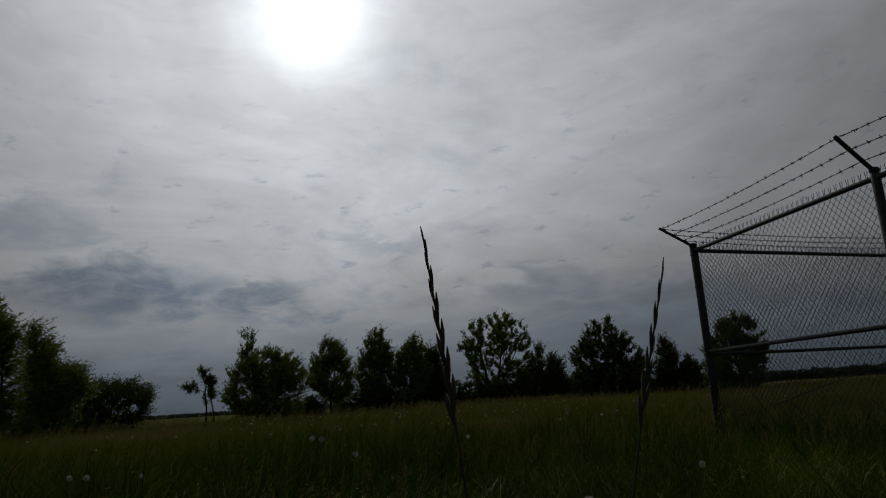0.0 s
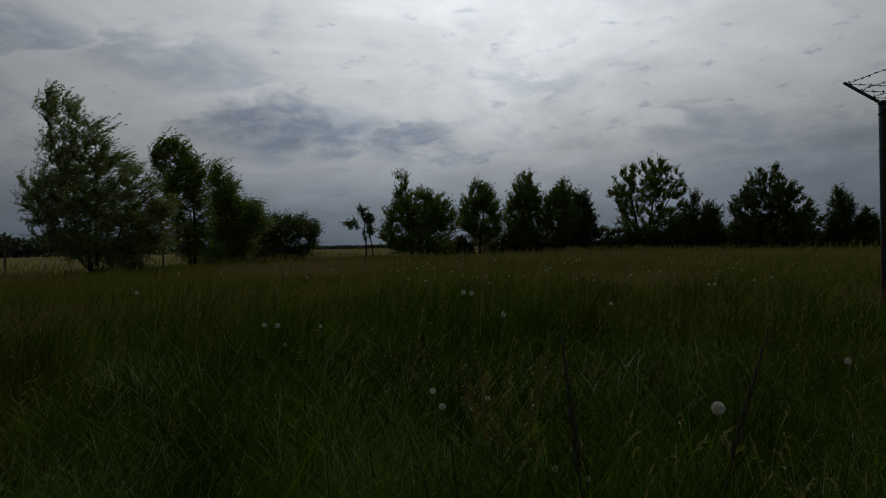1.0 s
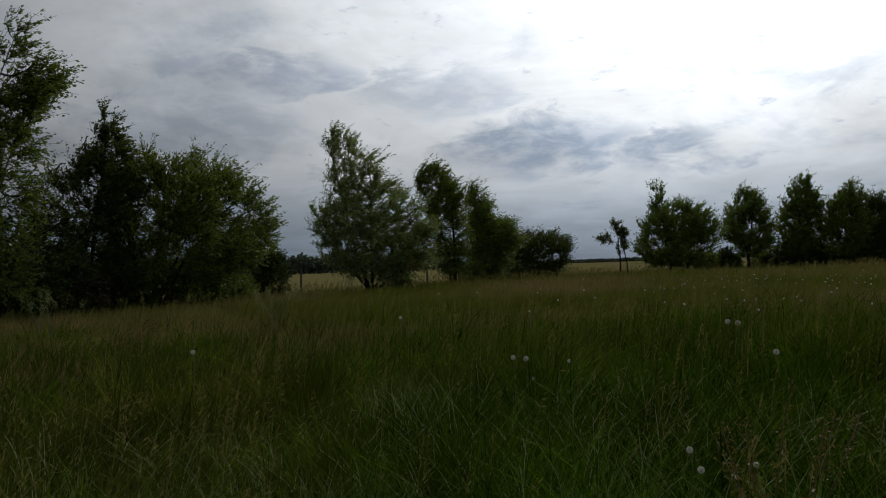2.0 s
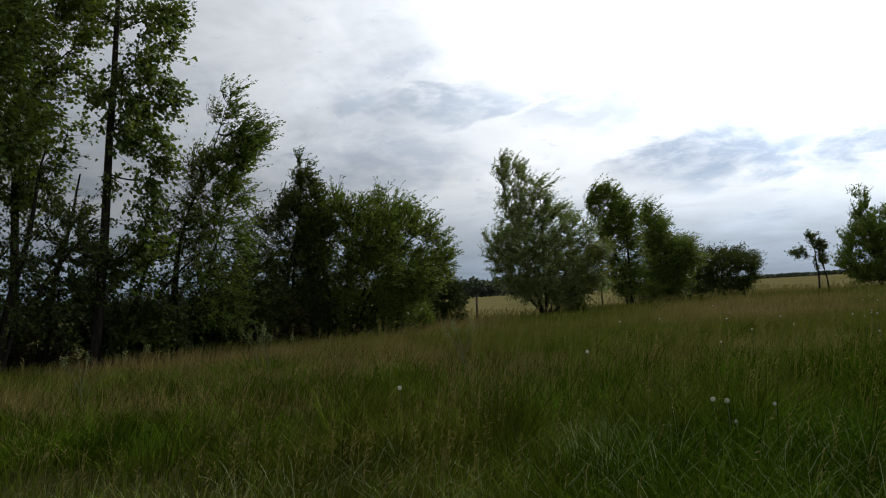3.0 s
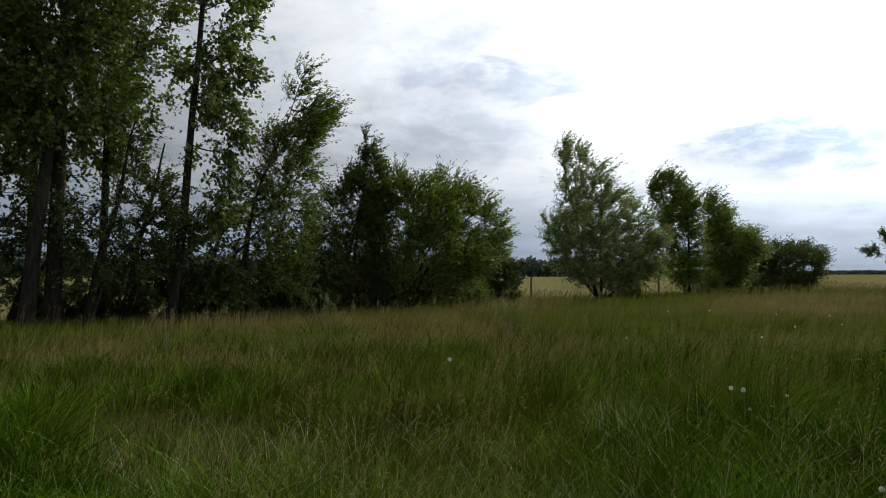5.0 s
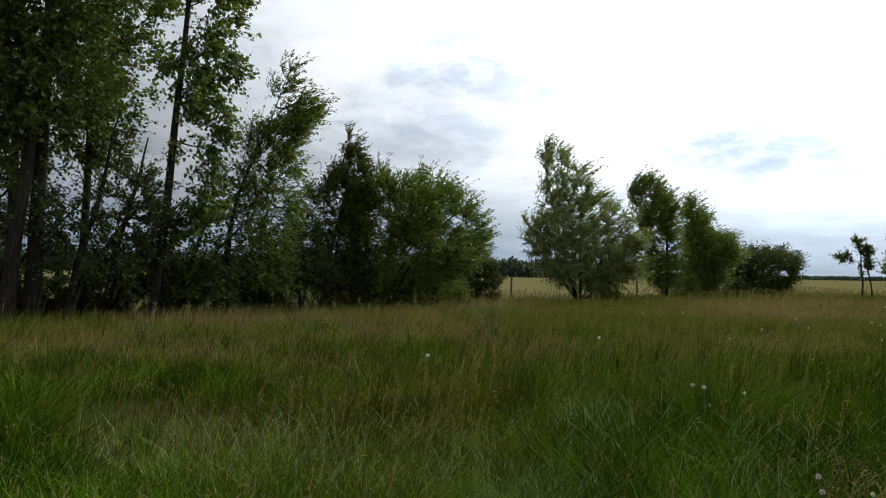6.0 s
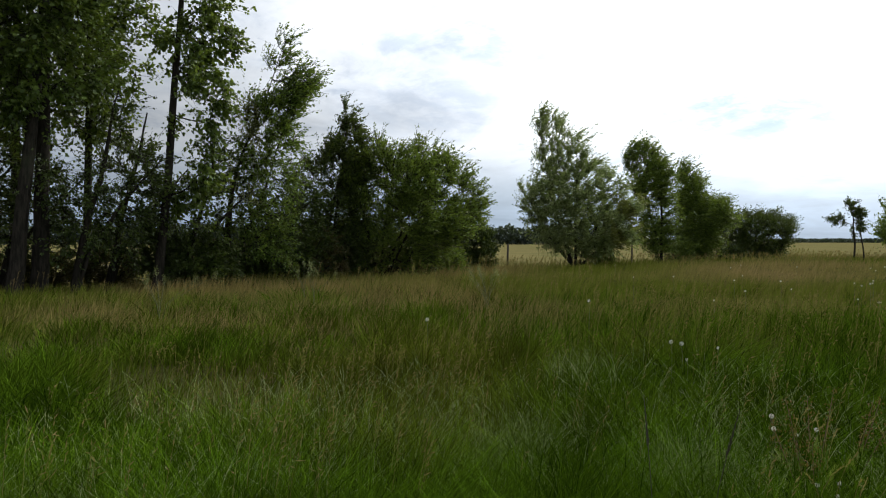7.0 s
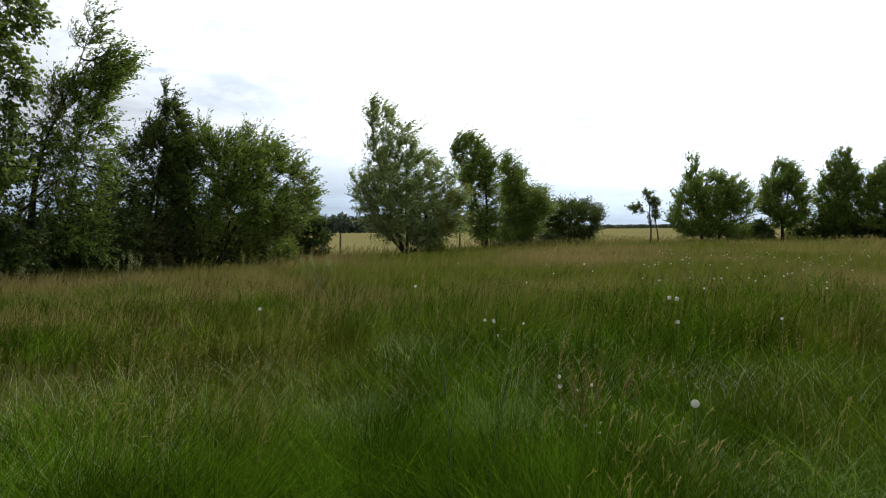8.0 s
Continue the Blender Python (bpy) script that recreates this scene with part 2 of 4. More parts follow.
def leaves(pos, axis, length, width, bend=0.25):
    """Folded four-cornered leaves."""
    n = len(pos)
    axis = unit(axis)
    side = unit(np.cross(axis, RNG.normal(size=(n, 3))))
    nor = np.cross(axis, side)
    l, w = np.broadcast_to(length, n)[:, None], np.broadcast_to(width, n)[:, None]
    mid = pos + axis * l * 0.45
    v = np.stack([pos, mid + side * w / 2 + nor * w * bend, pos + axis * l, mid - side * w / 2 + nor * w * bend], 1)
    return v.reshape(-1, 3), np.arange(4 * n).reshape(-1, 4)


# ---- ground ----


def beyond(x, y):
    """True past the lines of trees that close the meadow."""
    return (x < -18.5 - 0.12 * np.maximum(y, 0)) | (y > 68 + 0.62 * np.minimum(x, 0))


def ground_height(x, y):
    r = np.hypot(x, y)
    return (0.035 * np.sin(x * 0.9 + 1.3) * np.sin(y * 0.7) + 0.02 * np.sin(x * 2.3 + y * 1.7)) * np.clip(1.6 - r / 30, 0.0, 1)


def build_ground():
    radii = np.concatenate([[0.0], np.geomspace(0.4, 3000, 110)])
    ang = np.linspace(0, 2 * math.pi, 181)[:-1]
    rr, aa = np.meshgrid(radii, ang, indexing="ij")
    x, y = rr * np.cos(aa), rr * np.sin(aa)
    z = ground_height(x, y)
    v = np.stack([x, y, z], -1).reshape(-1, 3)
    i, j = np.meshgrid(np.arange(len(radii) - 1), np.arange(180), indexing="ij")
    f = np.stack([i * 180 + j, (i + 1) * 180 + j, (i + 1) * 180 + (j + 1) % 180, i * 180 + (j + 1) % 180], -1).reshape(-1, 4)
    ob = piece("ground", v, f, M_THATCH, None, "", True)
    ob.data.materials.append(M_CROP)
    c = v[f].mean(1)
    ob.data.polygons.foreach_set("material_index", beyond(c[:, 0], c[:, 1]).astype(np.int32))
    tagged(ob, "flat meadow ground with a ripening field beyond the trees", "ground", kind="structure")


build_ground()

# ---- meadow ----
MID = np.array([0.4, -0.4])
WIND = unit(np.array([0.62, 0.70, 0.0]))


def spread(n, r0, r1, a0=-48.0, a1=108.0, clear_of=0.5):
    """Places round the viewer, as many in each ring of equal ratio."""
    r = r0 * (r1 / r0) ** RNG.random(n)
    a = np.radians(RNG.uniform(a0, a1, n))
    p = np.stack([MID[0] - r * np.sin(a), MID[1] + r * np.cos(a)], -1)
    way_x = np.array([1.24, -1.15])
    s = np.clip((p @ way_x) / (way_x @ way_x), 0, 1)
    gap = np.linalg.norm(p - s[:, None] * way_x, axis=1)
    keep = (gap > clear_of) & ~beyond(p[:, 0], p[:, 1])
    return p[keep], r[keep]


def patchy(p, scale, seed=0.0):
    """Smooth broad variation between 0 and 1."""
    x, y = p[:, 0] * scale + seed, p[:, 1] * scale - seed
    s = np.sin(x * 1.0 + 0.8 * np.sin(y * 1.3)) + np.sin(y * 1.17 + 1.1 * np.sin(x * 0.83 + seed)) + 0.6 * np.sin(2.1 * x - 1.7 * y)
    return np.clip(0.5 + s / 4.2, 0, 1)


def blades(p, h, w, lean, rings, wind=0.25, push=None):
    """Grass blades that bend over; rings quads each."""
    n = len(p)
    a = RNG.uniform(0, 2 * math.pi, n)
    out = np.stack([np.cos(a), np.sin(a), np.zeros(n)], -1) * lean[:, None] + WIND * wind
    if push is not None:
        out[:, :2] += push
    turn = RNG.uniform(0, 2 * math.pi, n)
    side = np.stack([np.cos(turn), np.sin(turn), np.zeros(n)], -1)
    base = np.stack([p[:, 0], p[:, 1], ground_height(p[:, 0], p[:, 1]) - 0.02], -1)
    vs = []
    for k1 in range(rings + 1):
        s = k1 / rings
        c = base + out * (h * s ** 2)[:, None] + np.array([0, 0, 1.0]) * (h * s * (1 - 0.30 * s * lean))[:, None]
        ww = w * (1.0 - 0.85 * s ** 1.5)
        vs += [c - side * ww[:, None] / 2, c + side * ww[:, None] / 2]
    v = np.stack(vs, 1)
    m = 2 * (rings + 1)
    f = np.concatenate([np.arange(n)[:, None] * m + np.array([2 * q, 2 * q + 1, 2 * q + 3, 2 * q + 2]) for q in range(rings)])
    return v.reshape(-1, 3), f


def grass_height(p):
    return 0.20 + 0.21 * patchy(p, 0.55, 2.0) + 0.13 * patchy(p, 2.1, 5.0)


def tussocks(n, count, r0, r1):
    """Blades gathered into clumps that lean out from their middles."""
    mid, rm = spread(count, r0, r1)
    thick = (patchy(mid, 1.3, 3.0) > 0.27) | (RNG.random(len(mid)) < 0.25)
    mid, rm = mid[thick], rm[thick]
    thin = RNG.random(len(mid)) < np.clip((15.5 - rm) / 7.0, 0.1, 1.0)
    mid, rm = mid[thin], rm[thin]
    k3 = RNG.integers(0, len(mid), n)
    size = RNG.uniform(0.06, 0.17, len(mid)) * (1 + 0.06 * rm)
    d = RNG.normal(size=(n, 2)) * size[k3, None]
    tall = RNG.uniform(0.6, 1.3, len(mid)) * grass_height(mid)
    flow = RNG.normal(size=(len(mid), 2)) * 0.18
    push = d / (size[k3, None] * 3.0) + flow[k3]
    push *= np.minimum(1, 0.7 / np.maximum(np.linalg.norm(push, axis=1, keepdims=True), 1e-6))
    return mid[k3] + d, rm[k3], tall[k3], push


def build_meadow():
    near, rn, hn, push = tussocks(120000, 2700, 0.6, 15.0)
    v, f = blades(near, hn * RNG.uniform(0.6, 1.1, len(near)), np.clip(0.0042 * rn ** 0.5, 0.004, 0.02) * RNG.uniform(0.6, 1.3, len(near)), RNG.uniform(0.1, 0.9, len(near)), 3, 0.06, push)
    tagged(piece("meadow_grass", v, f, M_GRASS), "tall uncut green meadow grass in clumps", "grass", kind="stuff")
    fill, rl = spread(46000, 0.5, 13.0)
    v, f = blades(fill, grass_height(fill) * RNG.uniform(0.45, 1.0, len(fill)), np.clip(0.0032 * rl ** 0.5, 0.003, 0.02) * RNG.uniform(0.6, 1.3, len(fill)), RNG.uniform(0.1, 0.75, len(fill)), 2)
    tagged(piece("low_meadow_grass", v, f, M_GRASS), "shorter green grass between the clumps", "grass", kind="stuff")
    far, rf = spread(215000, 5.5, 75.0)
    mixed = RNG.random(len(far)) < np.clip((rf - 5.5) / 7.0, 0.05, 1.0)
    far, rf = far[mixed], rf[mixed]
    hf = grass_height(far) * RNG.uniform(0.65, 1.0, len(far))
    v, f = blades(far, hf, 0.0010 * rf * RNG.uniform(0.6, 1.4, len(far)), RNG.uniform(0.1, 0.6, len(far)), 1)
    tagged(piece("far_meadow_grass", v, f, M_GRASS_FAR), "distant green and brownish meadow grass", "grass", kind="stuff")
    back, rb = spread(26000, 1.2, 14.0, 108.0, 312.0)
    v, f = blades(back, grass_height(back) * RNG.uniform(0.6, 1.1, len(back)), 0.004 * rb ** 0.6, RNG.uniform(0.1, 0.6, len(back)), 2)
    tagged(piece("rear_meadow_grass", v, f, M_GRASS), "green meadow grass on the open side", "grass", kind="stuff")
    a, q = RNG.uniform(0, 2 * math.pi, 9000), 1.9 * np.sqrt(RNG.random(9000))
    trod = np.stack([0.6 + q * np.cos(a), -0.55 + q * np.sin(a)], -1)
    v, f = blades(trod, RNG.uniform(0.06, 0.20, 9000), np.full(9000, 0.005), RNG.uniform(0.3, 1.0, 9000), 2)
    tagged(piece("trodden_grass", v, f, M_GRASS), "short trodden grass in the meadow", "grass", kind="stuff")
    # scattered near blades whose painted paleness imitates glints of light
    glints, rd = spread(6500, 1.3, 4.5, clear_of=1.15)
    v, f = blades(glints, grass_height(glints) * RNG.uniform(0.85, 1.1, len(glints)), np.clip(0.0026 * rd ** 0.5, 0.003, 0.01), RNG.uniform(0.3, 0.95, len(glints)), 4, 0.05)
    tagged(piece("glint_grass_blades", v, f, M_GLINT), "grass blades among the green, coloured pale as light glints", "grass", kind="stuff")


def build_seed_heads():
    """Thin stems with loose brown panicles, thick in broad patches."""
    p, r = spread(90000, 1.3, 70.0)
    dens = patchy(p, 0.28, 1.0) * 0.75 + patchy(p, 0.9, 4.0) * 0.35
    keep = RNG.random(len(p)) < np.clip((dens - 0.50) * 2.2, 0.03, 1.0) * np.clip(0.006 * r * r ** 0.5 + 0.10 * (p[:, 0] < -0.9 * p[:, 1] - 0.6), 0, 1)
    p, r = p[keep], r[keep]
    n = len(p)
    h = grass_height(p) * RNG.uniform(1.0, 1.45, n)
    a = RNG.uniform(0, 2 * math.pi, n)
    tip = np.stack([p[:, 0], p[:, 1], h], -1) + (np.stack([np.cos(a), np.sin(a), 0 * a], -1) * 0.5 + WIND) * (h * 0.14)[:, None]
    foot = np.stack([p[:, 0], p[:, 1], np.zeros(n)], -1)
    side = unit(RNG.normal(size=(n, 3)) * np.array([1, 1, 0.0]))
    w = np.clip(0.00018 * r, 0.0006, 0.02)[:, None]
    low = foot + (tip - foot) * 0.55
    stem = np.stack([low - side * w, low + side * w, tip + side * w * 0.5, tip - side * w * 0.5], 1).reshape(-1, 3)
    bits = [(stem, np.arange(4 * n).reshape(-1, 4))]
    for s in (0.80, 0.86, 0.91, 0.96, 1.0):
        at = foot + (tip - foot) * s
        ax = RNG.normal(size=(n, 3)) * 0.45 + WIND * 0.5 + np.array([0, 0, 0.75])
        bits.append(leaves(at, ax, RNG.uniform(0.018, 0.032, n) + 0.0012 * r, 0.0028 + 0.0007 * r))
    v, f = join(bits)
    tagged(piece("grass_seed_heads", v, f, M_SEED), "brownish feathery grass seed heads on thin stems", "grass", kind="stuff")


def pale_tuft(x, y, radius, n, height):
    a, q = RNG.uniform(0, 2 * math.pi, n), radius * np.sqrt(RNG.random(n))
    p = np.stack([x + q * np.cos(a) * 1.3, y + q * np.sin(a)], -1)
    v, f = blades(p, height * RNG.uniform(0.45, 1.2, n) * (1.1 - 0.4 * q / radius), np.full(n, 0.0028), RNG.uniform(0.2, 0.9, n), 3, 0.18)
    tagged(piece("grass_tuft", v, f, M_TUFT), "pale silvery fine-bladed grass tuft in the meadow", "grass tuft", "pale tufts in the meadow")


build_meadow()
build_seed_heads()
for tx, ty, tr, tn, th in ((-1.40, 1.25, 0.20, 480, 0.40), (-0.60, 1.48, 0.24, 560, 0.40), (0.50, 1.35, 0.24, 500, 0.40),
                           (-2.60, 3.10, 0.26, 560, 0.42), (1.3, 2.6, 0.2, 420, 0.42)):
    pale_tuft(tx, ty, tr, tn, th)

# ---- trees ----
VIEW = np.array([0.7, -0.7])


def wobble(p, scale, phase):
    """Smooth lumps between about -1 and 1 in space."""
    x, y, z = (p * scale).T
    return (np.sin(x * 1.7 + phase + 1.3 * np.sin(z * 1.1 + phase)) + np.sin(y * 1.9 - phase * 2 + np.sin(x * 1.3)) + np.sin(z * 2.1 + phase * 3 + 1.2 * np.sin(y + x * 0.7))) / 2.2


def crown_points(profile, n, inset, gap, flat):
    """Points inside a crown whose profile is rows of height, left reach and right reach; thicker towards the outside, with hollows."""
    rows = np.array(sorted(profile), float)
    z = rows[0, 0] + (rows[-1, 0] - rows[0, 0]) * np.linspace(0, 1, 80)
    half = np.interp(z, rows[:, 0], rows[:, 2] - rows[:, 1]) / 2
    half = np.maximum(half - inset, 0.6 * half)
    m = n * 4
    area = half * np.minimum(half * flat, 1.9)
    zz = np.interp(RNG.random(m), np.concatenate([[0], np.cumsum(area) / area.sum()]), np.append(z, rows[-1, 0] - inset * 0.5))
    mid = np.interp(zz, rows[:, 0], (rows[:, 1] + rows[:, 2]) / 2)
    hw = np.interp(zz, z, half)
    a, q = RNG.uniform(0, 2 * math.pi, m), RNG.random(m) ** 0.44
    phase = RNG.uniform(0, 6)
    lobe = 0.97 + 0.12 * wobble(np.stack([np.cos(a) * 1.3, np.sin(a) * 1.3, zz * 1.1], -1), 1.6, phase + 1)
    q = q * np.clip(lobe, 0.7, 1.12)
    p = np.stack([np.cos(a) * q, np.sin(a) * q, zz], -1)
    p[:, 0] = mid + p[:, 0] * hw
    p[:, 1] *= np.minimum(hw * flat, 1.9)
    keep = (wobble(p, 1.55, phase) + 0.4 * wobble(p, 3.7, phase + 2)) > np.where(p[:, 2] < 1.1, gap - 0.35, gap)
    p = p[keep][:n]
    p[:, 2] = np.maximum(p[:, 2], 0.12)
    return p


def grow(stems, points, climb=0.5):
    """Branches: each point joins the nearest fitting place of what has grown so far. Returns lines of x, y, z and radius, thicker the more they carry."""
    nodes, above, lines, carry = [], [], [], []
    for st in stems:
        st = np.asarray(st, float)
        t, q = np.linspace(0, 1, 14), np.linspace(0, 1, len(st))
        line = np.stack([np.interp(t, q, st[:, i]) for i in range(4)], -1)
        line[1:-1, :2] += np.cumsum(RNG.normal(scale=0.016, size=(12, 2)), 0)
        k0 = len(nodes)
        for i, row in enumerate(line):
            nodes.append(row[:3])
            above.append(k0 + i - 1 if i else -1)
            carry.append(0)
        lines.append(line)
    base = len(nodes)
    store = np.zeros((base + 5 * len(points), 3))
    store[:base] = nodes
    rise = np.zeros(len(store))
    count = base
    reach = np.min(np.linalg.norm(points[:, None] - store[None, :base], axis=2), 1)
    limbs = []
    for i in np.argsort(reach):
        p = points[i]
        d = p - store[:count]
        far = np.linalg.norm(d, axis=1)
        flat_d = np.hypot(d[:, 0], d[:, 1])
        cost = far + np.abs(d[:, 2] - climb * flat_d) * 0.8 + rise[:count] * 0.12 + (store[:count, 2] < 0.25) * 0.8 + (far < 0.05) * 3
        o = int(np.argmin(cost))
        gap = far[o]
        m = (store[o] + p) / 2 + np.array([0, 0, -0.08 * gap]) + RNG.normal(scale=0.09 * gap, size=3)
        t = np.linspace(0, 1, 6)[:, None]
        line = (1 - t) ** 2 * store[o] + 2 * t * (1 - t) * m + t ** 2 * p
        ids = [o]
        for q in line[1:]:
            store[count] = q
            rise[count] = rise[ids[-1]] + gap / 5
            above.append(ids[-1])
            carry.append(0)
            ids.append(count)
            count += 1
        k0 = ids[-1]
        while k0 >= base:
            carry[k0] += 1
            k0 = above[k0]
        limbs.append((line, ids))
    carry = np.array(carry, float)
    out = np.zeros((len(limbs), 6, 4))
    for j, (line, ids) in enumerate(limbs):
        w = carry[ids]
        w[0] = w[1]
        out[j, :, :3], out[j, :, 3] = line, 0.0050 * np.maximum(w, 1) ** 0.46
    return lines, out


def tree(name, label, category, x, y, profiles, stems, clusters, twigs, per_twig, leaf, leaf_mat, twig_len=0.5, wind=0.35, droop=0.2, lift=0.25,
         gap=-0.35, flat=0.85, bark=M_BARK, group="", second=None, jitter=0.022, climb=0.5, swirl=0.42, share=None):
    """A tree or shrub: stems (lines of u, v, z, radius), branches into its crown's profiles, curved twigs and single leaves.
    u runs across the line of sight from the meadow's middle, v along it."""
    v2 = unit(np.array([x, y]) - VIEW)
    frame3 = np.stack([np.array([v2[1], -v2[0], 0.0]), np.array([v2[0], v2[1], 0.0]), np.array([0, 0, 1.0])])
    root = tagged(new(name), label, category, group)
    root.location = (x, y, 0)
    size = np.array([sum((c1[2] - c1[1]) for c1 in pr) / len(pr) * (max(c1[0] for c1 in pr) - min(c1[0] for c1 in pr)) for pr in profiles])
    share = size / size.sum() if share is None else share
    c = np.concatenate([crown_points(pr, max(8, int(clusters * k1)), twig_len * 0.60, gap, flat) for pr, k1 in zip(profiles, share)])
    lines, limb = grow(stems, c, climb)
    for line in lines:
        v, f = tubes(np.concatenate([line[:, :3] @ frame3, line[:, 3:]], -1)[None], 8)
        piece("trunk" if len(lines) == 1 else "stem", v, f, bark, root, "", True)
    # twigs, bent by the wind
    wind_l = frame3 @ WIND
    middle = c.mean(0)
    nl = len(limb)
    n = nl * twigs
    k0 = np.repeat(np.arange(nl), twigs)
    u5 = RNG.uniform(0.50, 1.0, n) * 5
    i0 = np.minimum(u5.astype(int), 4)
    at = limb[k0, :, :3]
    start = at[np.arange(n), i0] + (at[np.arange(n), i0 + 1] - at[np.arange(n), i0]) * (u5 - i0)[:, None]
    along = unit(limb[:, 5, :3] - limb[:, 2, :3])[k0]
    out = unit((limb[:, 5, :3] - middle) * np.array([1, 1, 0.6]))[k0]
    tw = unit(along * 0.35 + out * 0.55 + RNG.normal(size=(n, 3)) * swirl + np.array([0, 0, lift]))
    ln = twig_len * np.where(RNG.random(n) < 0.08, RNG.uniform(1.1, 1.4, n), RNG.uniform(0.35, 1.1, n))
    half_way = start + tw * (ln * 0.55)[:, None]
    tw2 = unit(tw + wind_l * wind * 1.3 + np.array([0, 0, -droop * 0.8]))
    end = half_way + tw2 * (ln * 0.5)[:, None]
    tl = np.stack([np.concatenate([q, np.full((n, 1), r)], -1) for q, r in ((start, 0.006), (half_way, 0.0045), (end, 0.003))], 1)
    v, f = join([tubes(np.concatenate([arr[..., :3] @ frame3, arr[..., 3:]], -1), sd) for arr, sd in ((limb, 5), (tl, 3))])
    piece("branchwork", v, f, bark, root, "", True)
    # leaves, denser towards the tips
    k1 = np.repeat(np.arange(n), per_twig)
    q = RNG.random(len(k1))[:, None] ** 0.9
    pos = np.where(q < 0.52, start[k1] + (half_way - start)[k1] * (q / 0.52), half_way[k1] + (end - half_way)[k1] * ((q - 0.52) / 0.48)) + RNG.normal(scale=jitter, size=(len(k1), 3))
    pos[:, 2] = np.maximum(pos[:, 2], 0.05)
    ax = tw2[k1] * 0.9 + RNG.normal(size=(len(k1), 3)) * 0.5 + np.array([0, 0, -droop]) + wind_l * wind
    sc = RNG.uniform(0.6, 1.25, len(k1))
    hot = second[1](pos) if second else np.zeros(len(pos), bool)
    for nm, sel, mt in (("crown", ~hot, leaf_mat), ("side_crown", hot, second[0] if second else None)):
        if sel.any():
            v, f = leaves(pos[sel] @ frame3, ax[sel] @ frame3, leaf[0] * sc[sel], leaf[1] * sc[sel])
            piece(nm, v, f, mt, root, "" if mt is leaf_mat else "paler yellowish leaves")
    return root


def poplar(x, y, h, lean, width, r=0.13, low=3.0, side=0.0, clusters=200):
    """A tall poplar; its crown bulges in tiers."""
    rows = [(low, lean * low / h + side - 0.5, lean * low / h + side + 0.5)]
    for z in np.arange(low + 0.5, h - 0.4, 0.75):
        k1 = width * (0.62 + 0.38 * min(1.0, (z - low) / 2.2)) * RNG.uniform(0.78, 1.08)
        rows.append((z, lean * z / h + side - k1 * RNG.uniform(0.85, 1.0), lean * z / h + side + k1))
    rows.append((h + 0.2, lean - 0.3, lean + 0.4))
    stem = [(0, 0, 0, r * 1.25), (lean * 0.1, 0, h * 0.12, r), (lean * 0.5, 0, h * 0.5, r * 0.7), (lean, 0, h, 0.02)]
    tree("poplar_tree", "tall poplar with a dark trunk and glossy leaves in a row", "tree", x, y, [rows], [stem], clusters, 8, 9, (0.092, 0.080), M_POPLAR,
         0.50, 0.2, 0.35, 0.1, -0.22, 0.9, group="poplars at the meadow's edge", jitter=0.045, climb=0.9)


poplar(-14.9, -1.9, 10.5, 0.3, 1.75)
poplar(-15.2, -0.3, 11.0, -0.2, 1.7, 0.14)
poplar(-14.1, 0.40, 10.6, 0.8, 1.6, 0.125)
poplar(-14.4, 0.85, 10.8, 0.2, 1.75, 0.14)
poplar(-16.9, 0.6, 11.2, 0.2, 1.7, 0.10, 3.4, 0.0, 100)
poplar(-16.3, 2.0, 10.9, 0.3, 1.7, 0.09, 3.2, 0.2, 270)
poplar(-14.3, 3.00, 10.4, 0.75, 1.25, 0.095, 1.9, 0.45)

for sx, sy, sh in ((-14.3, 1.40, 1.0), (-15.3, 2.2, 0.95), (-15.1, -1.0, 1.0), (-15.6, 0.2, 0.9), (-15.0, 3.6, 0.8)):
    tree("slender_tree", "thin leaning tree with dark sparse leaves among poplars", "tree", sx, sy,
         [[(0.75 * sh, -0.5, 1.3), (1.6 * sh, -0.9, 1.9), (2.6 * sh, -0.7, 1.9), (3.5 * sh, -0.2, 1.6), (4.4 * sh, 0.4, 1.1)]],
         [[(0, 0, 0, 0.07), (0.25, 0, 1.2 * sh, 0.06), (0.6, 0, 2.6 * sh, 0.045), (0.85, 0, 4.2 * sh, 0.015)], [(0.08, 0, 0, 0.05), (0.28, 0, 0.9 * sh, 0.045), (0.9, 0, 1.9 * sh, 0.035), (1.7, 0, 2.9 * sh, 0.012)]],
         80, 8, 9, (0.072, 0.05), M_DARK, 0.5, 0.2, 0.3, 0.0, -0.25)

tree("birch_tree", "airy young tree with loose wind-blown top", "tree", -15.2, 4.85,
     [[(6.1, 1.2, 1.5), (5.8, 0.9, 1.8), (5.4, 0.65, 1.9), (5.1, 0.95, 2.45), (4.75, 0.8, 2.4), (4.4, 0.15, 2.2)],
      [(4.4, 0.1, 2.1), (4.0, -0.05, 2.0), (3.5, -0.05, 1.9), (3.0, -0.1, 1.9), (2.4, -0.1, 1.85), (1.9, -0.15, 1.8), (1.35, -0.1, 1.85), (0.7, 0.0, 1.9)]],
     [[(0, 0, 0, 0.11), (0.0, 0, 1.5, 0.08), (0.25, 0, 3.0, 0.03), (0.9, 0, 4.6, 0.015), (1.3, 0, 5.8, 0.006)], [(0.1, 0.1, 0.5, 0.05), (0.7, 0.2, 2.0, 0.025), (1.3, 0.1, 4.0, 0.008)]],
     310, 7, 11, (0.072, 0.038), M_AIRY, 0.55, 0.45, 0.25, 0.25, -1.0, share=(0.24, 0.76),
     second=(M_YELLOW, lambda p: (p[:, 0] < 0.75) & (p[:, 2] > 2.0) & (np.sin(p[:, 0] * 4 + p[:, 2] * 3) > 0.0)))

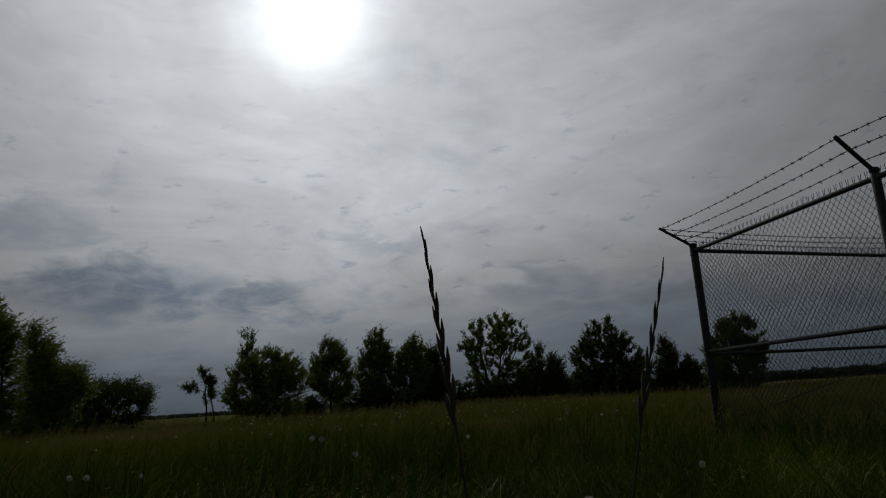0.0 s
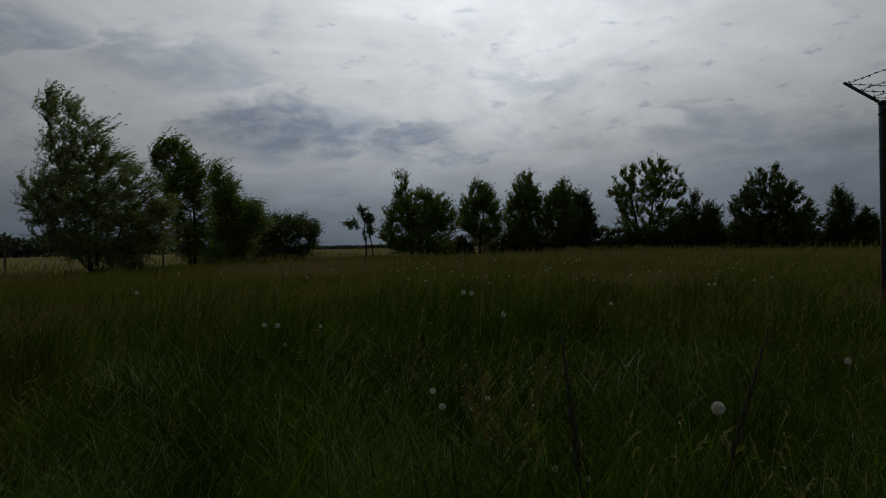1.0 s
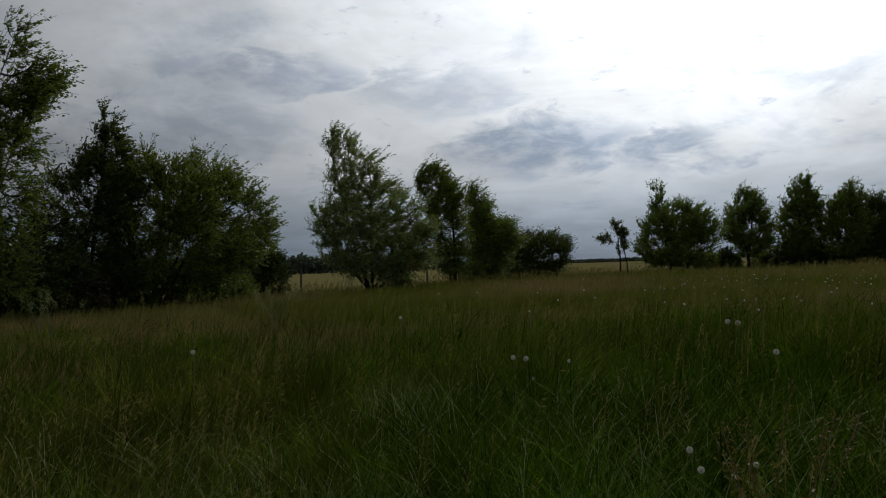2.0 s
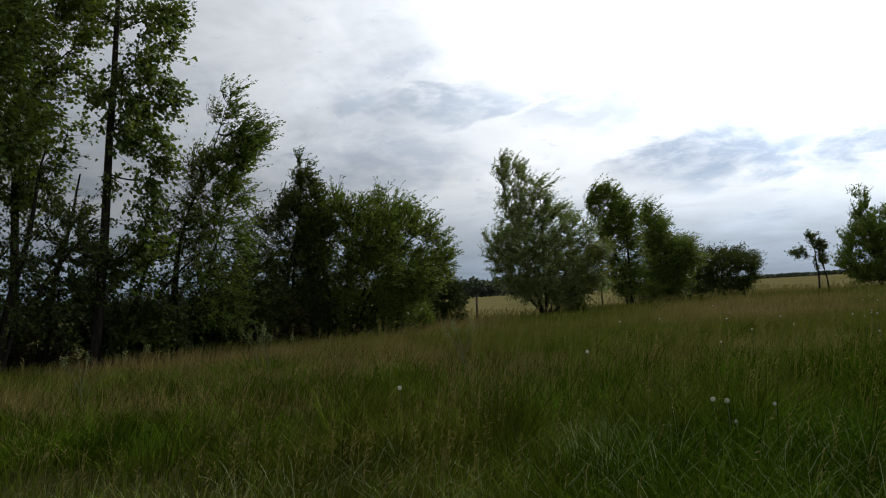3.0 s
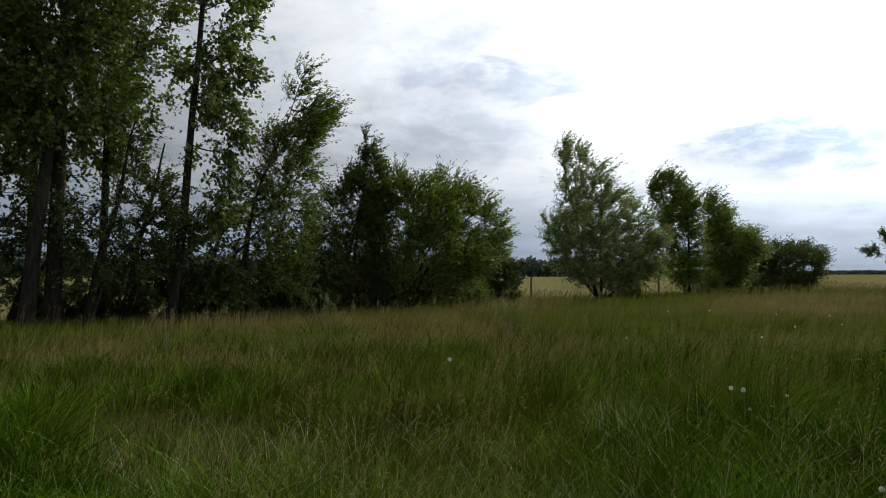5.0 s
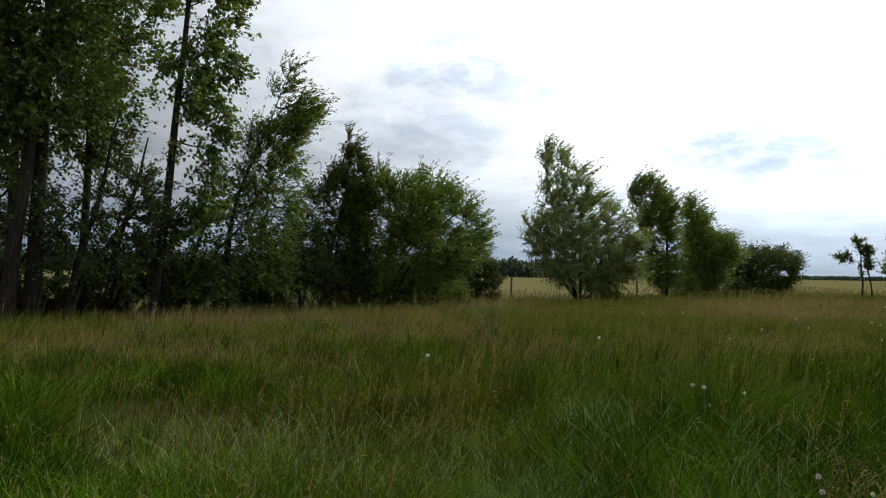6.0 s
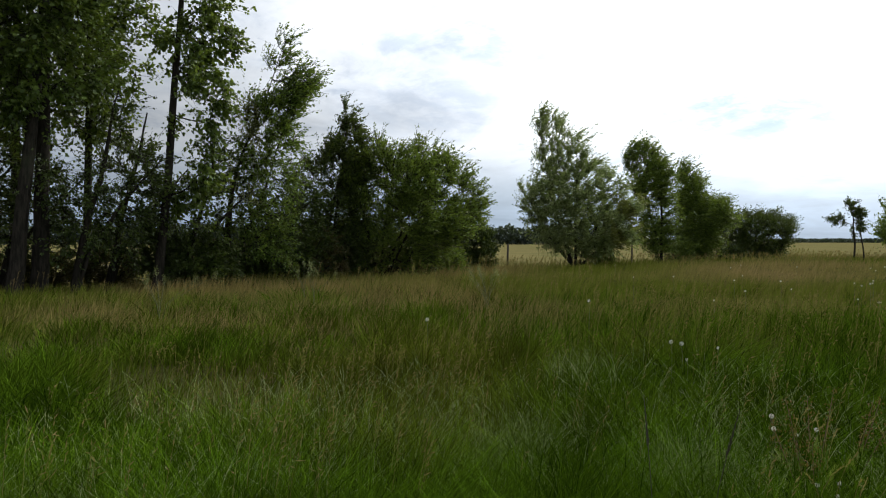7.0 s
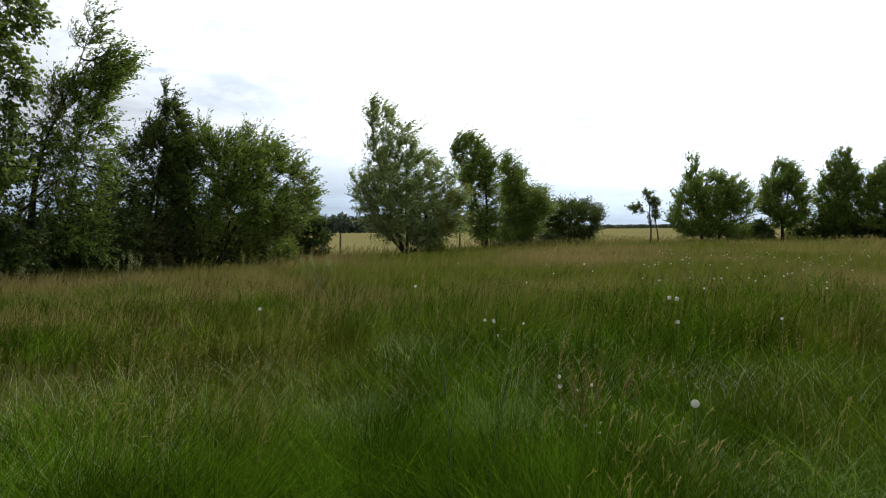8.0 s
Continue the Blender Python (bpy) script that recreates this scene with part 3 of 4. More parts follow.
tree("sprig_tree", "dark slender tree whose loose shoots top a rounded bush", "tree", -17.2, 8.3,
     [[(5.2, 0.6, 0.9), (4.9, 0.3, 1.45), (4.5, 0.4, 1.6), (4.1, 0.05, 1.8), (3.4, -0.4, 1.6)], [(3.5, -0.8, 1.9), (2.4, -1.2, 1.9), (1.4, -1.3, 1.8), (0.45, -1.2, 1.7)]],
     [[(0.1, 0, 0, 0.08), (0.2, 0, 1.5, 0.06), (0.6, 0, 3.5, 0.03), (0.8, 0, 5.0, 0.01)], [(0.2, 0.1, 0, 0.06), (0.6, 0.1, 2.0, 0.04), (1.2, 0.1, 4.4, 0.01)]],
     360, 8, 11, (0.078, 0.043), M_DARK, 0.5, 0.4, 0.1, 0.35, -0.6, share=(0.22, 0.78))

tree("sallow_bush", "big rounded green sallow with many stems", "bush", -16.45, 9.9,
     [[(4.45, 0.2, 0.8), (4.1, -0.3, 1.35), (3.65, -0.8, 2.3), (3.3, -1.2, 2.8), (2.8, -1.35, 3.2), (2.3, -1.4, 3.4), (1.8, -1.4, 3.5), (1.3, -1.35, 3.3), (0.8, -1.3, 2.3), (0.2, -1.1, 1.8)]],
     [[(0, 0, 0, 0.06), (-0.3, 0, 1.4, 0.04), (-0.7, 0, 3.3, 0.012)], [(0.15, 0, 0, 0.055), (0.7, 0, 1.5, 0.035), (1.6, 0, 3.1, 0.012)], [(0.05, 0.1, 0, 0.055), (0.3, 0.1, 1.6, 0.04), (0.6, 0.2, 3.9, 0.012)],
      [(0.25, 0, 0, 0.05), (1.4, 0, 1.1, 0.032), (2.8, 0, 2.1, 0.01)], [(0.2, -0.2, 0, 0.05), (0.9, -0.5, 1.3, 0.032), (2.2, -0.4, 2.9, 0.01)]],
     640, 9, 13, (0.078, 0.036), M_BUSH, 0.62, 0.35, 0.05, 0.35, -0.62, swirl=0.36)

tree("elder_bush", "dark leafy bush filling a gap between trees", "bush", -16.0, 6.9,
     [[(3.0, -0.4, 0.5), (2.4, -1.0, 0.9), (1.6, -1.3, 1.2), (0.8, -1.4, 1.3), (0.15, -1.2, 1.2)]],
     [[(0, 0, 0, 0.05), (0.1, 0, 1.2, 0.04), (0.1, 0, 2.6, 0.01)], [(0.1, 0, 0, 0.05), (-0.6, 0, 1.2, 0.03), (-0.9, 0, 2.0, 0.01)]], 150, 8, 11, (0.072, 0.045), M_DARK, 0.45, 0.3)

for bx, by, bk, why in ((-18.2, 15.0, 1.2, "low dark green bush beside a field gap"), (-14.8, 3.75, 0.78, "low dark bush below the poplars")):
    tree("round_bush", why, "bush", bx, by, [[(1.5 * bk, -0.3, 0.6), (1.2 * bk, -0.9, 1.0), (0.75 * bk, -1.1, 1.2), (0.15, -1.0, 1.15)]],
         [[(0, 0, 0, 0.05), (0.1, 0, 1.1 * bk, 0.02)], [(0.1, 0, 0, 0.05), (0.5, 0, 0.9 * bk, 0.02)]], 210, 8, 12, (0.070, 0.04), M_DARK, 0.28, 0.2, gap=-1.2)

tree("willow_tree", "pale green many-stemmed willow blown by the wind", "tree", -19.45, 21.9,
     [[(6.75, -1.9, -0.95), (6.3, -2.1, 0.1), (5.85, -1.95, 0.85), (5.35, -2.1, 1.2), (4.6, -1.95, 1.4), (4.25, -2.35, 1.7), (3.5, -2.6, 2.5), (2.75, -2.6, 2.9), (2.0, -2.6, 3.1), (1.3, -2.1, 3.1), (0.85, -1.4, 2.6), (0.45, -0.9, 1.2)]],
     [[(0, 0, 0, 0.09), (-0.5, 0, 1.6, 0.055), (-1.5, 0, 6.3, 0.012)], [(0.1, 0, 0, 0.08), (0.1, 0, 2.0, 0.05), (0.1, 0, 5.4, 0.012)], [(0.2, 0, 0, 0.07), (1.0, 0, 1.6, 0.045), (1.7, 0, 3.7, 0.012)],
      [(0.2, 0, 0, 0.07), (1.5, 0, 0.9, 0.05), (2.7, 0, 2.0, 0.012)], [(0.0, 0.1, 0, 0.07), (-1.2, 0, 1.5, 0.05), (-2.1, 0, 3.2, 0.012)]],
     640, 9, 13, (0.120, 0.036), M_WILLOW, 0.64, 0.55, 0.1, 0.35, -0.65, swirl=0.36,
     second=(M_YELLOW, lambda p: (p[:, 0] > 1.5) & (p[:, 2] < 3.2) & (np.sin(p[:, 0] * 5 + p[:, 2] * 4) > -0.2)))
tree("willow_tree", "darker green willow leaning with the wind", "tree", -20.1, 29.1,
     [[(5.95, -1.75, -0.2), (5.55, -2.15, 0.3), (5.15, -2.15, 0.6), (4.55, -2.0, 0.85), (3.7, -1.75, 1.1), (2.8, -1.4, 1.1), (1.65, -1.3, 1.0), (0.65, -1.1, 0.9)]],
     [[(0, 0, 0, 0.12), (-0.2, 0, 1.6, 0.09), (-1.2, 0, 5.4, 0.012)], [(0.15, 0, 0, 0.10), (0.2, 0, 2.2, 0.06), (0.1, 0, 5.2, 0.012)]],
     300, 9, 13, (0.125, 0.042), M_BUSH, 0.75, 0.7, 0.05, 0.35, -0.75, swirl=0.4)
tree("willow_tree", "dense green willow sloping away from the wind", "tree", -20.8, 33.6,
     [[(5.45, -1.1, -0.3), (4.9, -1.4, 0.3), (4.2, -1.45, 1.0), (3.6, -1.5, 1.65), (2.95, -1.6, 2.2), (2.2, -1.7, 2.3), (1.4, -1.7, 1.9), (0.4, -1.4, 1.1)]],
     [[(0, 0, 0, 0.12), (0.0, 0, 1.6, 0.09), (-0.6, 0, 4.9, 0.012)], [(0.15, 0, 0, 0.08), (0.9, 0, 1.5, 0.05), (1.5, 0, 3.2, 0.012)]],
     480, 9, 13, (0.125, 0.046), M_BUSH, 0.85, 0.7, 0.1, 0.25, -0.7, swirl=0.4)
tree("hawthorn_bush", "low dark hawthorn with spiky twigs", "bush", -20.6, 39.6,
     [[(2.95, -0.9, 0.15), (2.6, -1.8, 1.5), (2.3, -2.4, 2.4), (1.9, -2.6, 2.9), (1.35, -2.6, 2.6), (0.85, -2.5, 2.4), (0.2, -2.2, 2.0)]],
     [[(-1.2, 0, 0, 0.08), (-1.5, 0, 1.8, 0.02)], [(0, 0, 0, 0.08), (0.1, 0, 1.8, 0.02)], [(1.2, 0, 0, 0.08), (1.8, 0, 1.8, 0.02)]],
     400, 9, 12, (0.100, 0.05), M_DARK, 0.7, 0.45, 0.0, 0.5, -0.8)

tree("young_tree", "small young tree with one flat side branch", "tree", -15.8, 43.0,
     [[(3.45, -1.1, -0.3), (2.9, -1.0, 0.2), (2.3, -0.75, 0.3), (1.9, -0.8, 0.25), (1.45, -0.7, 0.0)], [(2.75, -1.6, -0.6), (2.45, -2.05, -0.7), (2.2, -1.8, -0.7)]],
     [[(-0.45, 0, 0, 0.06), (-0.5, 0, 1.5, 0.05), (-0.6, 0, 3.1, 0.012)], [(0.05, 0, 0, 0.045), (-0.15, 0, 1.5, 0.035), (-0.2, 0, 2.8, 0.01)]],
     75, 8, 9, (0.10, 0.05), M_DARK, 0.36, 0.2, 0.0, 0.1, -0.9, climb=0.3)

ROW = "trees along the far meadow edge"


def row_tree(x, y, profiles, n, mat=M_BUSH, label="leafy dark green tree in a far row", stems=None, leaf=(0.16, 0.075), wind=0.35, twig=0.85, gap=-0.5, lift=0.7):
    top = max(r[0] for pr in profiles for r in pr)
    profiles = [[(r[0], r[1] - 0.2, r[2] + 0.2) for r in pr] for pr in profiles]
    mid = np.mean([(r[1] + r[2]) / 2 for r in profiles[0]])
    stems = stems or [[(mid, 0, 0, 0.13), (mid + 0.05, 0, top * 0.25, 0.10), (mid - 0.2, 0, top * 0.6, 0.06), (mid, 0, top * 0.9, 0.012)],
                      [(mid + 0.1, 0, 0.3, 0.08), (mid + 0.5, 0.2, top * 0.4, 0.05), (mid + 0.8, 0.2, top * 0.75, 0.012)]]
    tree("row_tree", label, "tree", x, y, profiles, stems, int(n * 1.5), 8, 11, leaf, mat, twig, wind, -0.1, lift, gap, 0.8, group=ROW, jitter=0.04, climb=0.9, swirl=0.34)


row_tree(-14.9, 50.0, [[(6.2, -1.15, -0.85), (5.7, -1.3, -0.3), (5.0, -1.5, 0.0), (4.55, -1.7, 1.4), (4.3, -2.0, 2.7), (3.95, -2.3, 3.1), (3.3, -2.55, 3.3), (2.7, -2.4, 3.35), (2.1, -2.9, 3.3), (1.3, -2.8, 3.1), (0.35, -2.2, 2.7)]], 330,
         label="leafy far tree with one tall spire", stems=[[(-0.2, 0, 0, 0.11), (-0.4, 0, 1.5, 0.09), (-0.9, 0, 5.7, 0.012)], [(0.9, 0, 0, 0.10), (1.1, 0, 1.5, 0.08), (1.5, 0, 3.8, 0.012)]])
row_tree(-10.9, 55.6, [[(5.85, -0.4, 0.4), (5.4, -0.9, 1.1), (4.8, -1.6, 1.6), (4.1, -1.9, 1.8), (3.3, -2.1, 1.9), (2.4, -1.9, 1.9), (1.5, -1.2, 1.6), (0.9, -0.7, 1.1)]], 210, gap=-0.4,
         stems=[[(0, 0, 0, 0.14), (0, 0, 1.2, 0.11), (-0.5, 0, 3.0, 0.05), (-0.9, 0, 4.6, 0.012)], [(0, 0, 0.9, 0.09), (0.3, 0, 2.6, 0.06), (0.2, 0, 5.2, 0.012)], [(0, 0, 0.9, 0.08), (0.8, 0, 2.4, 0.05), (1.4, 0, 4.2, 0.012)]])
row_tree(-8.7, 58.6, [[(6.8, 1.45, 1.9), (6.2, 0.4, 2.1), (5.5, -0.1, 2.4), (4.9, -0.5, 2.75), (4.0, -0.6, 2.8), (2.7, -0.7, 2.7), (1.4, -0.5, 2.4), (0.4, -0.3, 1.8)]], 240)
row_tree(-6.7, 58.6, [[(5.8, 1.9, 2.65), (5.3, 1.15, 3.5), (4.65, 0.6, 3.7), (3.8, 0.3, 3.8), (2.5, 0.2, 3.8), (0.8, 0.3, 3.5)]], 230)
row_tree(-3.4, 60.0, [[(4.8, -0.1, 1.4), (4.0, -0.7, 1.8), (2.75, -0.8, 2.0), (0.3, -0.8, 2.0)]], 170, M_DARK, "low dense far tree")
row_tree(2.5, 63.0, [[(7.8, -0.2, 1.9), (7.2, -1.95, 3.0), (6.45, -2.95, 3.5), (5.45, -3.3, 3.8), (4.7, -3.3, 3.95), (3.6, -2.7, 4.2), (2.2, -2.4, 4.2), (0.4, -2.0, 4.0)]], 330, M_AIRY, "large round far tree with a light open crown", leaf=(0.16, 0.09), gap=-0.5, twig=0.6,
         stems=[[(-0.1, 0, 0, 0.18), (-0.4, 0, 2, 0.13), (-1.2, 0, 6.5, 0.012)], [(0.1, 0, 0, 0.18), (0.5, 0, 2, 0.12), (1.4, 0, 6.8, 0.012)], [(0.1, 0, 1.0, 0.12), (1.5, 0, 3, 0.08), (2.7, 0, 5.4, 0.012)], [(-0.1, 0, 1.0, 0.1), (-1.2, 0, 3, 0.07), (-2.4, 0, 5.2, 0.012)]])
row_tree(6.4, 60.5, [[(4.5, -0.1, 0.9), (3.8, -0.6, 1.6), (3.0, -0.9, 2.3), (0.2, -1.0, 2.3)]], 190, M_DARK, "low dense far tree")
row_tree(11.4, 56.2, [[(6.2, -1.0, 1.0), (5.45, -1.6, 1.7), (4.8, -1.9, 2.1), (4.2, -2.5, 2.7), (3.5, -2.8, 3.2), (2.65, -3.1, 3.5), (0.2, -3.1, 3.5)]], 420, M_DARK, "round dense dark far tree", wind=0.15, twig=0.55, gap=-1.0)
row_tree(16.6, 58.0, [[(4.2, -0.05, 0.5), (3.6, -0.4, 1.0), (2.9, -0.7, 1.4), (0.2, -0.9, 1.5)]], 120, M_DARK, "small narrow far tree")
row_tree(18.8, 57.0, [[(2.75, -0.75, -0.3), (2.05, -1.2, 0.3), (0.2, -1.3, 0.5)]], 80, M_DARK, "small low far tree", twig=0.5)
row_tree(18.2, 44.5, [[(4.75, -1.1, 0.2), (4.2, -1.85, 0.85), (3.4, -2.4, 1.2), (2.4, -2.7, 1.2), (1.3, -2.8, 1.0), (0.2, -2.8, 0.6)]], 300, M_POPLAR, "round leafy tree beyond the wire fence", twig=0.5, gap=-0.7, leaf=(0.13, 0.08))

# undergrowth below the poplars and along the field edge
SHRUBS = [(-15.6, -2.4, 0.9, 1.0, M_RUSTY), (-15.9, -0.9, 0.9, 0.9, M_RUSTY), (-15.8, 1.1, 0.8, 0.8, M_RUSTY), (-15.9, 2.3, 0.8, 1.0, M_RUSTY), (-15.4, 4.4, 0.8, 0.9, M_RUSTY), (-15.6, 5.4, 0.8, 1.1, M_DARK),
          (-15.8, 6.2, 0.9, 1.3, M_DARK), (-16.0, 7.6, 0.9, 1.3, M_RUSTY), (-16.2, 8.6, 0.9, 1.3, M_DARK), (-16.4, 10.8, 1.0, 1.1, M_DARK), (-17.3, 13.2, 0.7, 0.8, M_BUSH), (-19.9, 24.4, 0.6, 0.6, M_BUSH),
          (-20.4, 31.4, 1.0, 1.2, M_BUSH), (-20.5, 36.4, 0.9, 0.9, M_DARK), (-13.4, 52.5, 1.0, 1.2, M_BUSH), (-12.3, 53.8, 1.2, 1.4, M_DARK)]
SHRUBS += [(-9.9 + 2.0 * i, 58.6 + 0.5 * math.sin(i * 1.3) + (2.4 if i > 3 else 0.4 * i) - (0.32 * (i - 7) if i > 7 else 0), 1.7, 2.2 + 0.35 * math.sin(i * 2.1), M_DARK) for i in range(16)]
for ux, uy, uw, uh, um in SHRUBS:
    far_off = uy > 50
    tree("shrub", "low tangled shrub with rusty and dark leaves" if um is M_RUSTY else "low leafy green shrub at the field edge", "shrub", ux, uy,
         [[(uh, -uw * 0.3, uw * 0.5), (uh * 0.7, -uw * 0.8, uw), (uh * 0.35, -uw, uw * 1.1), (0.12, -uw * 0.9, uw)]],
         [[(0, 0, 0, 0.03), (0.1, 0, uh * 0.8, 0.01)], [(0.1, 0, 0, 0.025), (uw * 0.6, 0, uh * 0.6, 0.008)], [(0, 0, 0, 0.025), (-uw * 0.6, 0, uh * 0.6, 0.008)]],
         120 if far_off else 90, 8, 10, (0.14, 0.08) if far_off else (0.065, 0.04), um, 0.45 if far_off else 0.32, 0.25, gap=-0.9, group="undergrowth")


def far_wood():
    """Woods at the horizon: crowns of large clumps of leaves."""
    n = 95000
    a = RNG.uniform(-60, 120, n)
    near = ((a > 36) & (RNG.random(n) < 0.75)) | (a < -12)
    r = np.where(near, RNG.uniform(225, 245, n), RNG.uniform(640, 680, n))
    bump = 0.5 + 0.3 * np.sin(a * 2.3) + 0.2 * np.sin(a * 7.1 + 1) + 0.15 * np.sin(a * 17)
    top = np.where(near, np.where(a > 0, 4.2 + 2.4 * bump, 2.0 + 0.6 * bump), 1.9 + 0.9 * bump)
    z = top * RNG.random(n) ** 0.8
    ar = np.radians(a)
    pos = np.stack([-r * np.sin(ar), r * np.cos(ar), z], -1)
    s = np.where(near, 1.25, 1.9)
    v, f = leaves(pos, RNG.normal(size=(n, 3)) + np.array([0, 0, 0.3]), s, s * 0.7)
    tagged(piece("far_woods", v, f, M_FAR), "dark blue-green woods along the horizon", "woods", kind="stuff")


far_wood()

# ---- chain-link fence with barbed wire ----
HEIGHT = 2.13
CORNER = np.array([2.64, 7.49])
NEAR_WAY = unit(np.array([0.59, -2.38]))
BACK_WAY = unit(np.array([2.78, 1.18]))


def straight(a, b, r, r2=None):
    return [(*a, r), (*b, r if r2 is None else r2)]


def rod(name, a, b, r, mat, parent, sides=10, label=""):
    """A round bar with closed, slightly domed ends."""
    a, b = np.array(a, float), np.array(b, float)
    d = unit(b - a)
    line = [[(*(a - d * r * 0.25), 0.0005), (*a, r * 0.8), (*(a + d * r * 0.3), r), (*(b - d * r * 0.3), r), (*b, r * 0.8), (*(b + d * r * 0.25), 0.0005)]]
    v, f = tubes(line, sides)
    return piece(name, v, f, mat, parent, label, True)


def fabric(start, way2, length, parent):
    """Woven wire: zigzag wires side by side that hook into each other, with twisted ends above the rail."""
    half, pitch = 0.016, 0.036
    cols = int(length / (2 * half))
    rows = int((HEIGHT - 0.06) / pitch)
    zz = 0.05 + np.arange(rows + 1) * pitch
    nor = np.array([-way2[1], way2[0]])
    lines = []
    for c in range(cols):
        side = (((np.arange(rows + 1) + c) % 2) * 2 - 1) * half * 1.06
        s = (c + 0.5) * 2 * half + side
        off = (((np.arange(rows + 1) + c) % 2) - 0.5) * 0.005
        xy = start + s[:, None] * way2 + (off[:, None] + 0.035) * nor
        lines.append(np.concatenate([xy, zz[:, None], np.full((rows + 1, 1), 0.0026)], -1))
    v, f = tubes(np.array(lines), 3)
    ends = []
    for c in range(0, cols, 2):
        b0 = np.append(start + way2 * (c + 0.5) * 2 * half + 0.035 * nor, HEIGHT - 0.04)
        for q in (-0.012, 0.014):
            ends.append([(*b0, 0.0036), (*(b0 + np.append(way2 * q, 0.10)), 0.0028)])
    v, f = join([(v, f), tubes(np.array(ends), 3)])
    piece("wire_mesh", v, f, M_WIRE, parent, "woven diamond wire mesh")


def barbed(a, b, parent):
    """Two twisted wires with barbs every 12 cm."""
    a, b = np.array(a), np.array(b)
    d = unit(b - a)
    length = np.linalg.norm(b - a)
    t = np.linspace(0, 1, 40)
    sag = -0.03 * 4 * t * (1 - t)
    side = unit(np.cross(d, [0, 0, 1.0]))
    lines = []
    for ph in (0, math.pi):
        w = t * length * 2 * math.pi / 0.16 + ph
        p = a + (b - a) * t[:, None] + np.array([0, 0, 1]) * sag[:, None] + side * (0.0022 * np.cos(w))[:, None] + np.array([0, 0, 1]) * (0.0022 * np.sin(w))[:, None]
        lines.append(np.concatenate([p, np.full((40, 1), 0.0030)], -1))
    bits = [tubes(np.array(lines), 4)]
    barbs = []
    for s in np.arange(0.06, length, 0.115):
        q = s / length
        c = a + d * s + np.array([0, 0, -0.03 * 4 * q * (1 - q)])
        for j in range(4):
            e = unit(RNG.normal(size=3) + d * 0.2)
            barbs.append([(*(c - e * 0.006), 0.0048), (*(c + e * 0.022), 0.0022)])
    bits.append(tubes(np.array(barbs), 3))
    v, f = join(bits)
    piece("barbed_wire", v, f, M_WIRE, parent)


def build_fence():
    root = tagged(new("chain_link_fence"), "chain-link fence corner, coloured dark as a backlit silhouette, with slanted barbed-wire arms", "fence")
    n_near, n_back = np.array([-NEAR_WAY[1], NEAR_WAY[0]]), np.array([-BACK_WAY[1], BACK_WAY[0]])
    out_near = n_near if n_near[0] < 0 else -n_near
    out_back = n_back if n_back[1] > 0 else -n_back
    arms = []

    def post(xy, r, lean):
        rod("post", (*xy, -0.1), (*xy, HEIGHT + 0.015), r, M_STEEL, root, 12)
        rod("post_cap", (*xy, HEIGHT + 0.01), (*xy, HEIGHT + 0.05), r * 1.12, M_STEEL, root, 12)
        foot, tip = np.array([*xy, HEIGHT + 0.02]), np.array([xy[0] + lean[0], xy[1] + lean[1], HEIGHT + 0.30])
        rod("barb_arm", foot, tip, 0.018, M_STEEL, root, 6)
        return foot, tip

    corner = post(CORNER, 0.038, (-0.28, 0.21))
    near = [corner] + [post(CORNER + NEAR_WAY * s, 0.034, out_near * 0.30) for s in (2.50, 5.0)]
    back = [corner] + [post(CORNER + BACK_WAY * s, 0.030, out_back * 0.30) for s in (3.6, 7.2)]
    for way2, runs, mid in ((NEAR_WAY, near, 0.98), (BACK_WAY, back, 0.95)):
        total = 2.50 * (len(runs) - 1) if way2 is NEAR_WAY else 3.6 * (len(runs) - 1)
        a, b = CORNER, CORNER + way2 * total
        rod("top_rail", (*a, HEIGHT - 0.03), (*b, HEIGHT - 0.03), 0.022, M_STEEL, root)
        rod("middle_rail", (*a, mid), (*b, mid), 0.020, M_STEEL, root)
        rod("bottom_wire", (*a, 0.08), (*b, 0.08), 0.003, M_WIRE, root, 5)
        fabric(a, way2, total, root)
        for s in (0.30, 0.62, 0.95):
            for p, q in zip(runs, runs[1:]):
                barbed(p[0] + (p[1] - p[0]) * s, q[0] + (q[1] - q[0]) * s, root)
    rod("tension_bar", (*(CORNER + NEAR_WAY * 0.07), 0.05), (*(CORNER + NEAR_WAY * 0.07), HEIGHT - 0.05), 0.008, M_STEEL, root, 6)
    for z in np.arange(0.25, HEIGHT, 0.36):
        rod("clamp", (*CORNER, z - 0.012), (*CORNER, z + 0.012), 0.044, M_STEEL, root, 10)
    rod("brace_rod", (*(CORNER + BACK_WAY * 0.05), 0.20), (*(CORNER + BACK_WAY * 3.5), 0.94), 0.006, M_STEEL, root, 5)


build_fence()


def pasture_post(x, y, h):
    root = tagged(new("fence_post"), "thin weathered wooden fence post in long grass", "fence post", "posts of the field fence")
    root.location = (x, y, 0)
    v, f = tubes([[(0, 0, -0.1, 0.04), (0.01, 0, h * 0.5, 0.042), (0.02, 0.01, h, 0.036), (0.02, 0.01, h + 0.01, 0.002)]], 8)
    piece("stake", v, f, M_POST, root, "", True)


for py in (12.0, 14.0, 18.3, 23.6, 26.0, 27.6, 31.5, 37.0, 44.5, 48.0):
    pasture_post(-17.6 - 0.115 * py + RNG.uniform(-0.2, 0.2), py, RNG.uniform(0.95, 1.15))

# ---- flowers and stalks ----


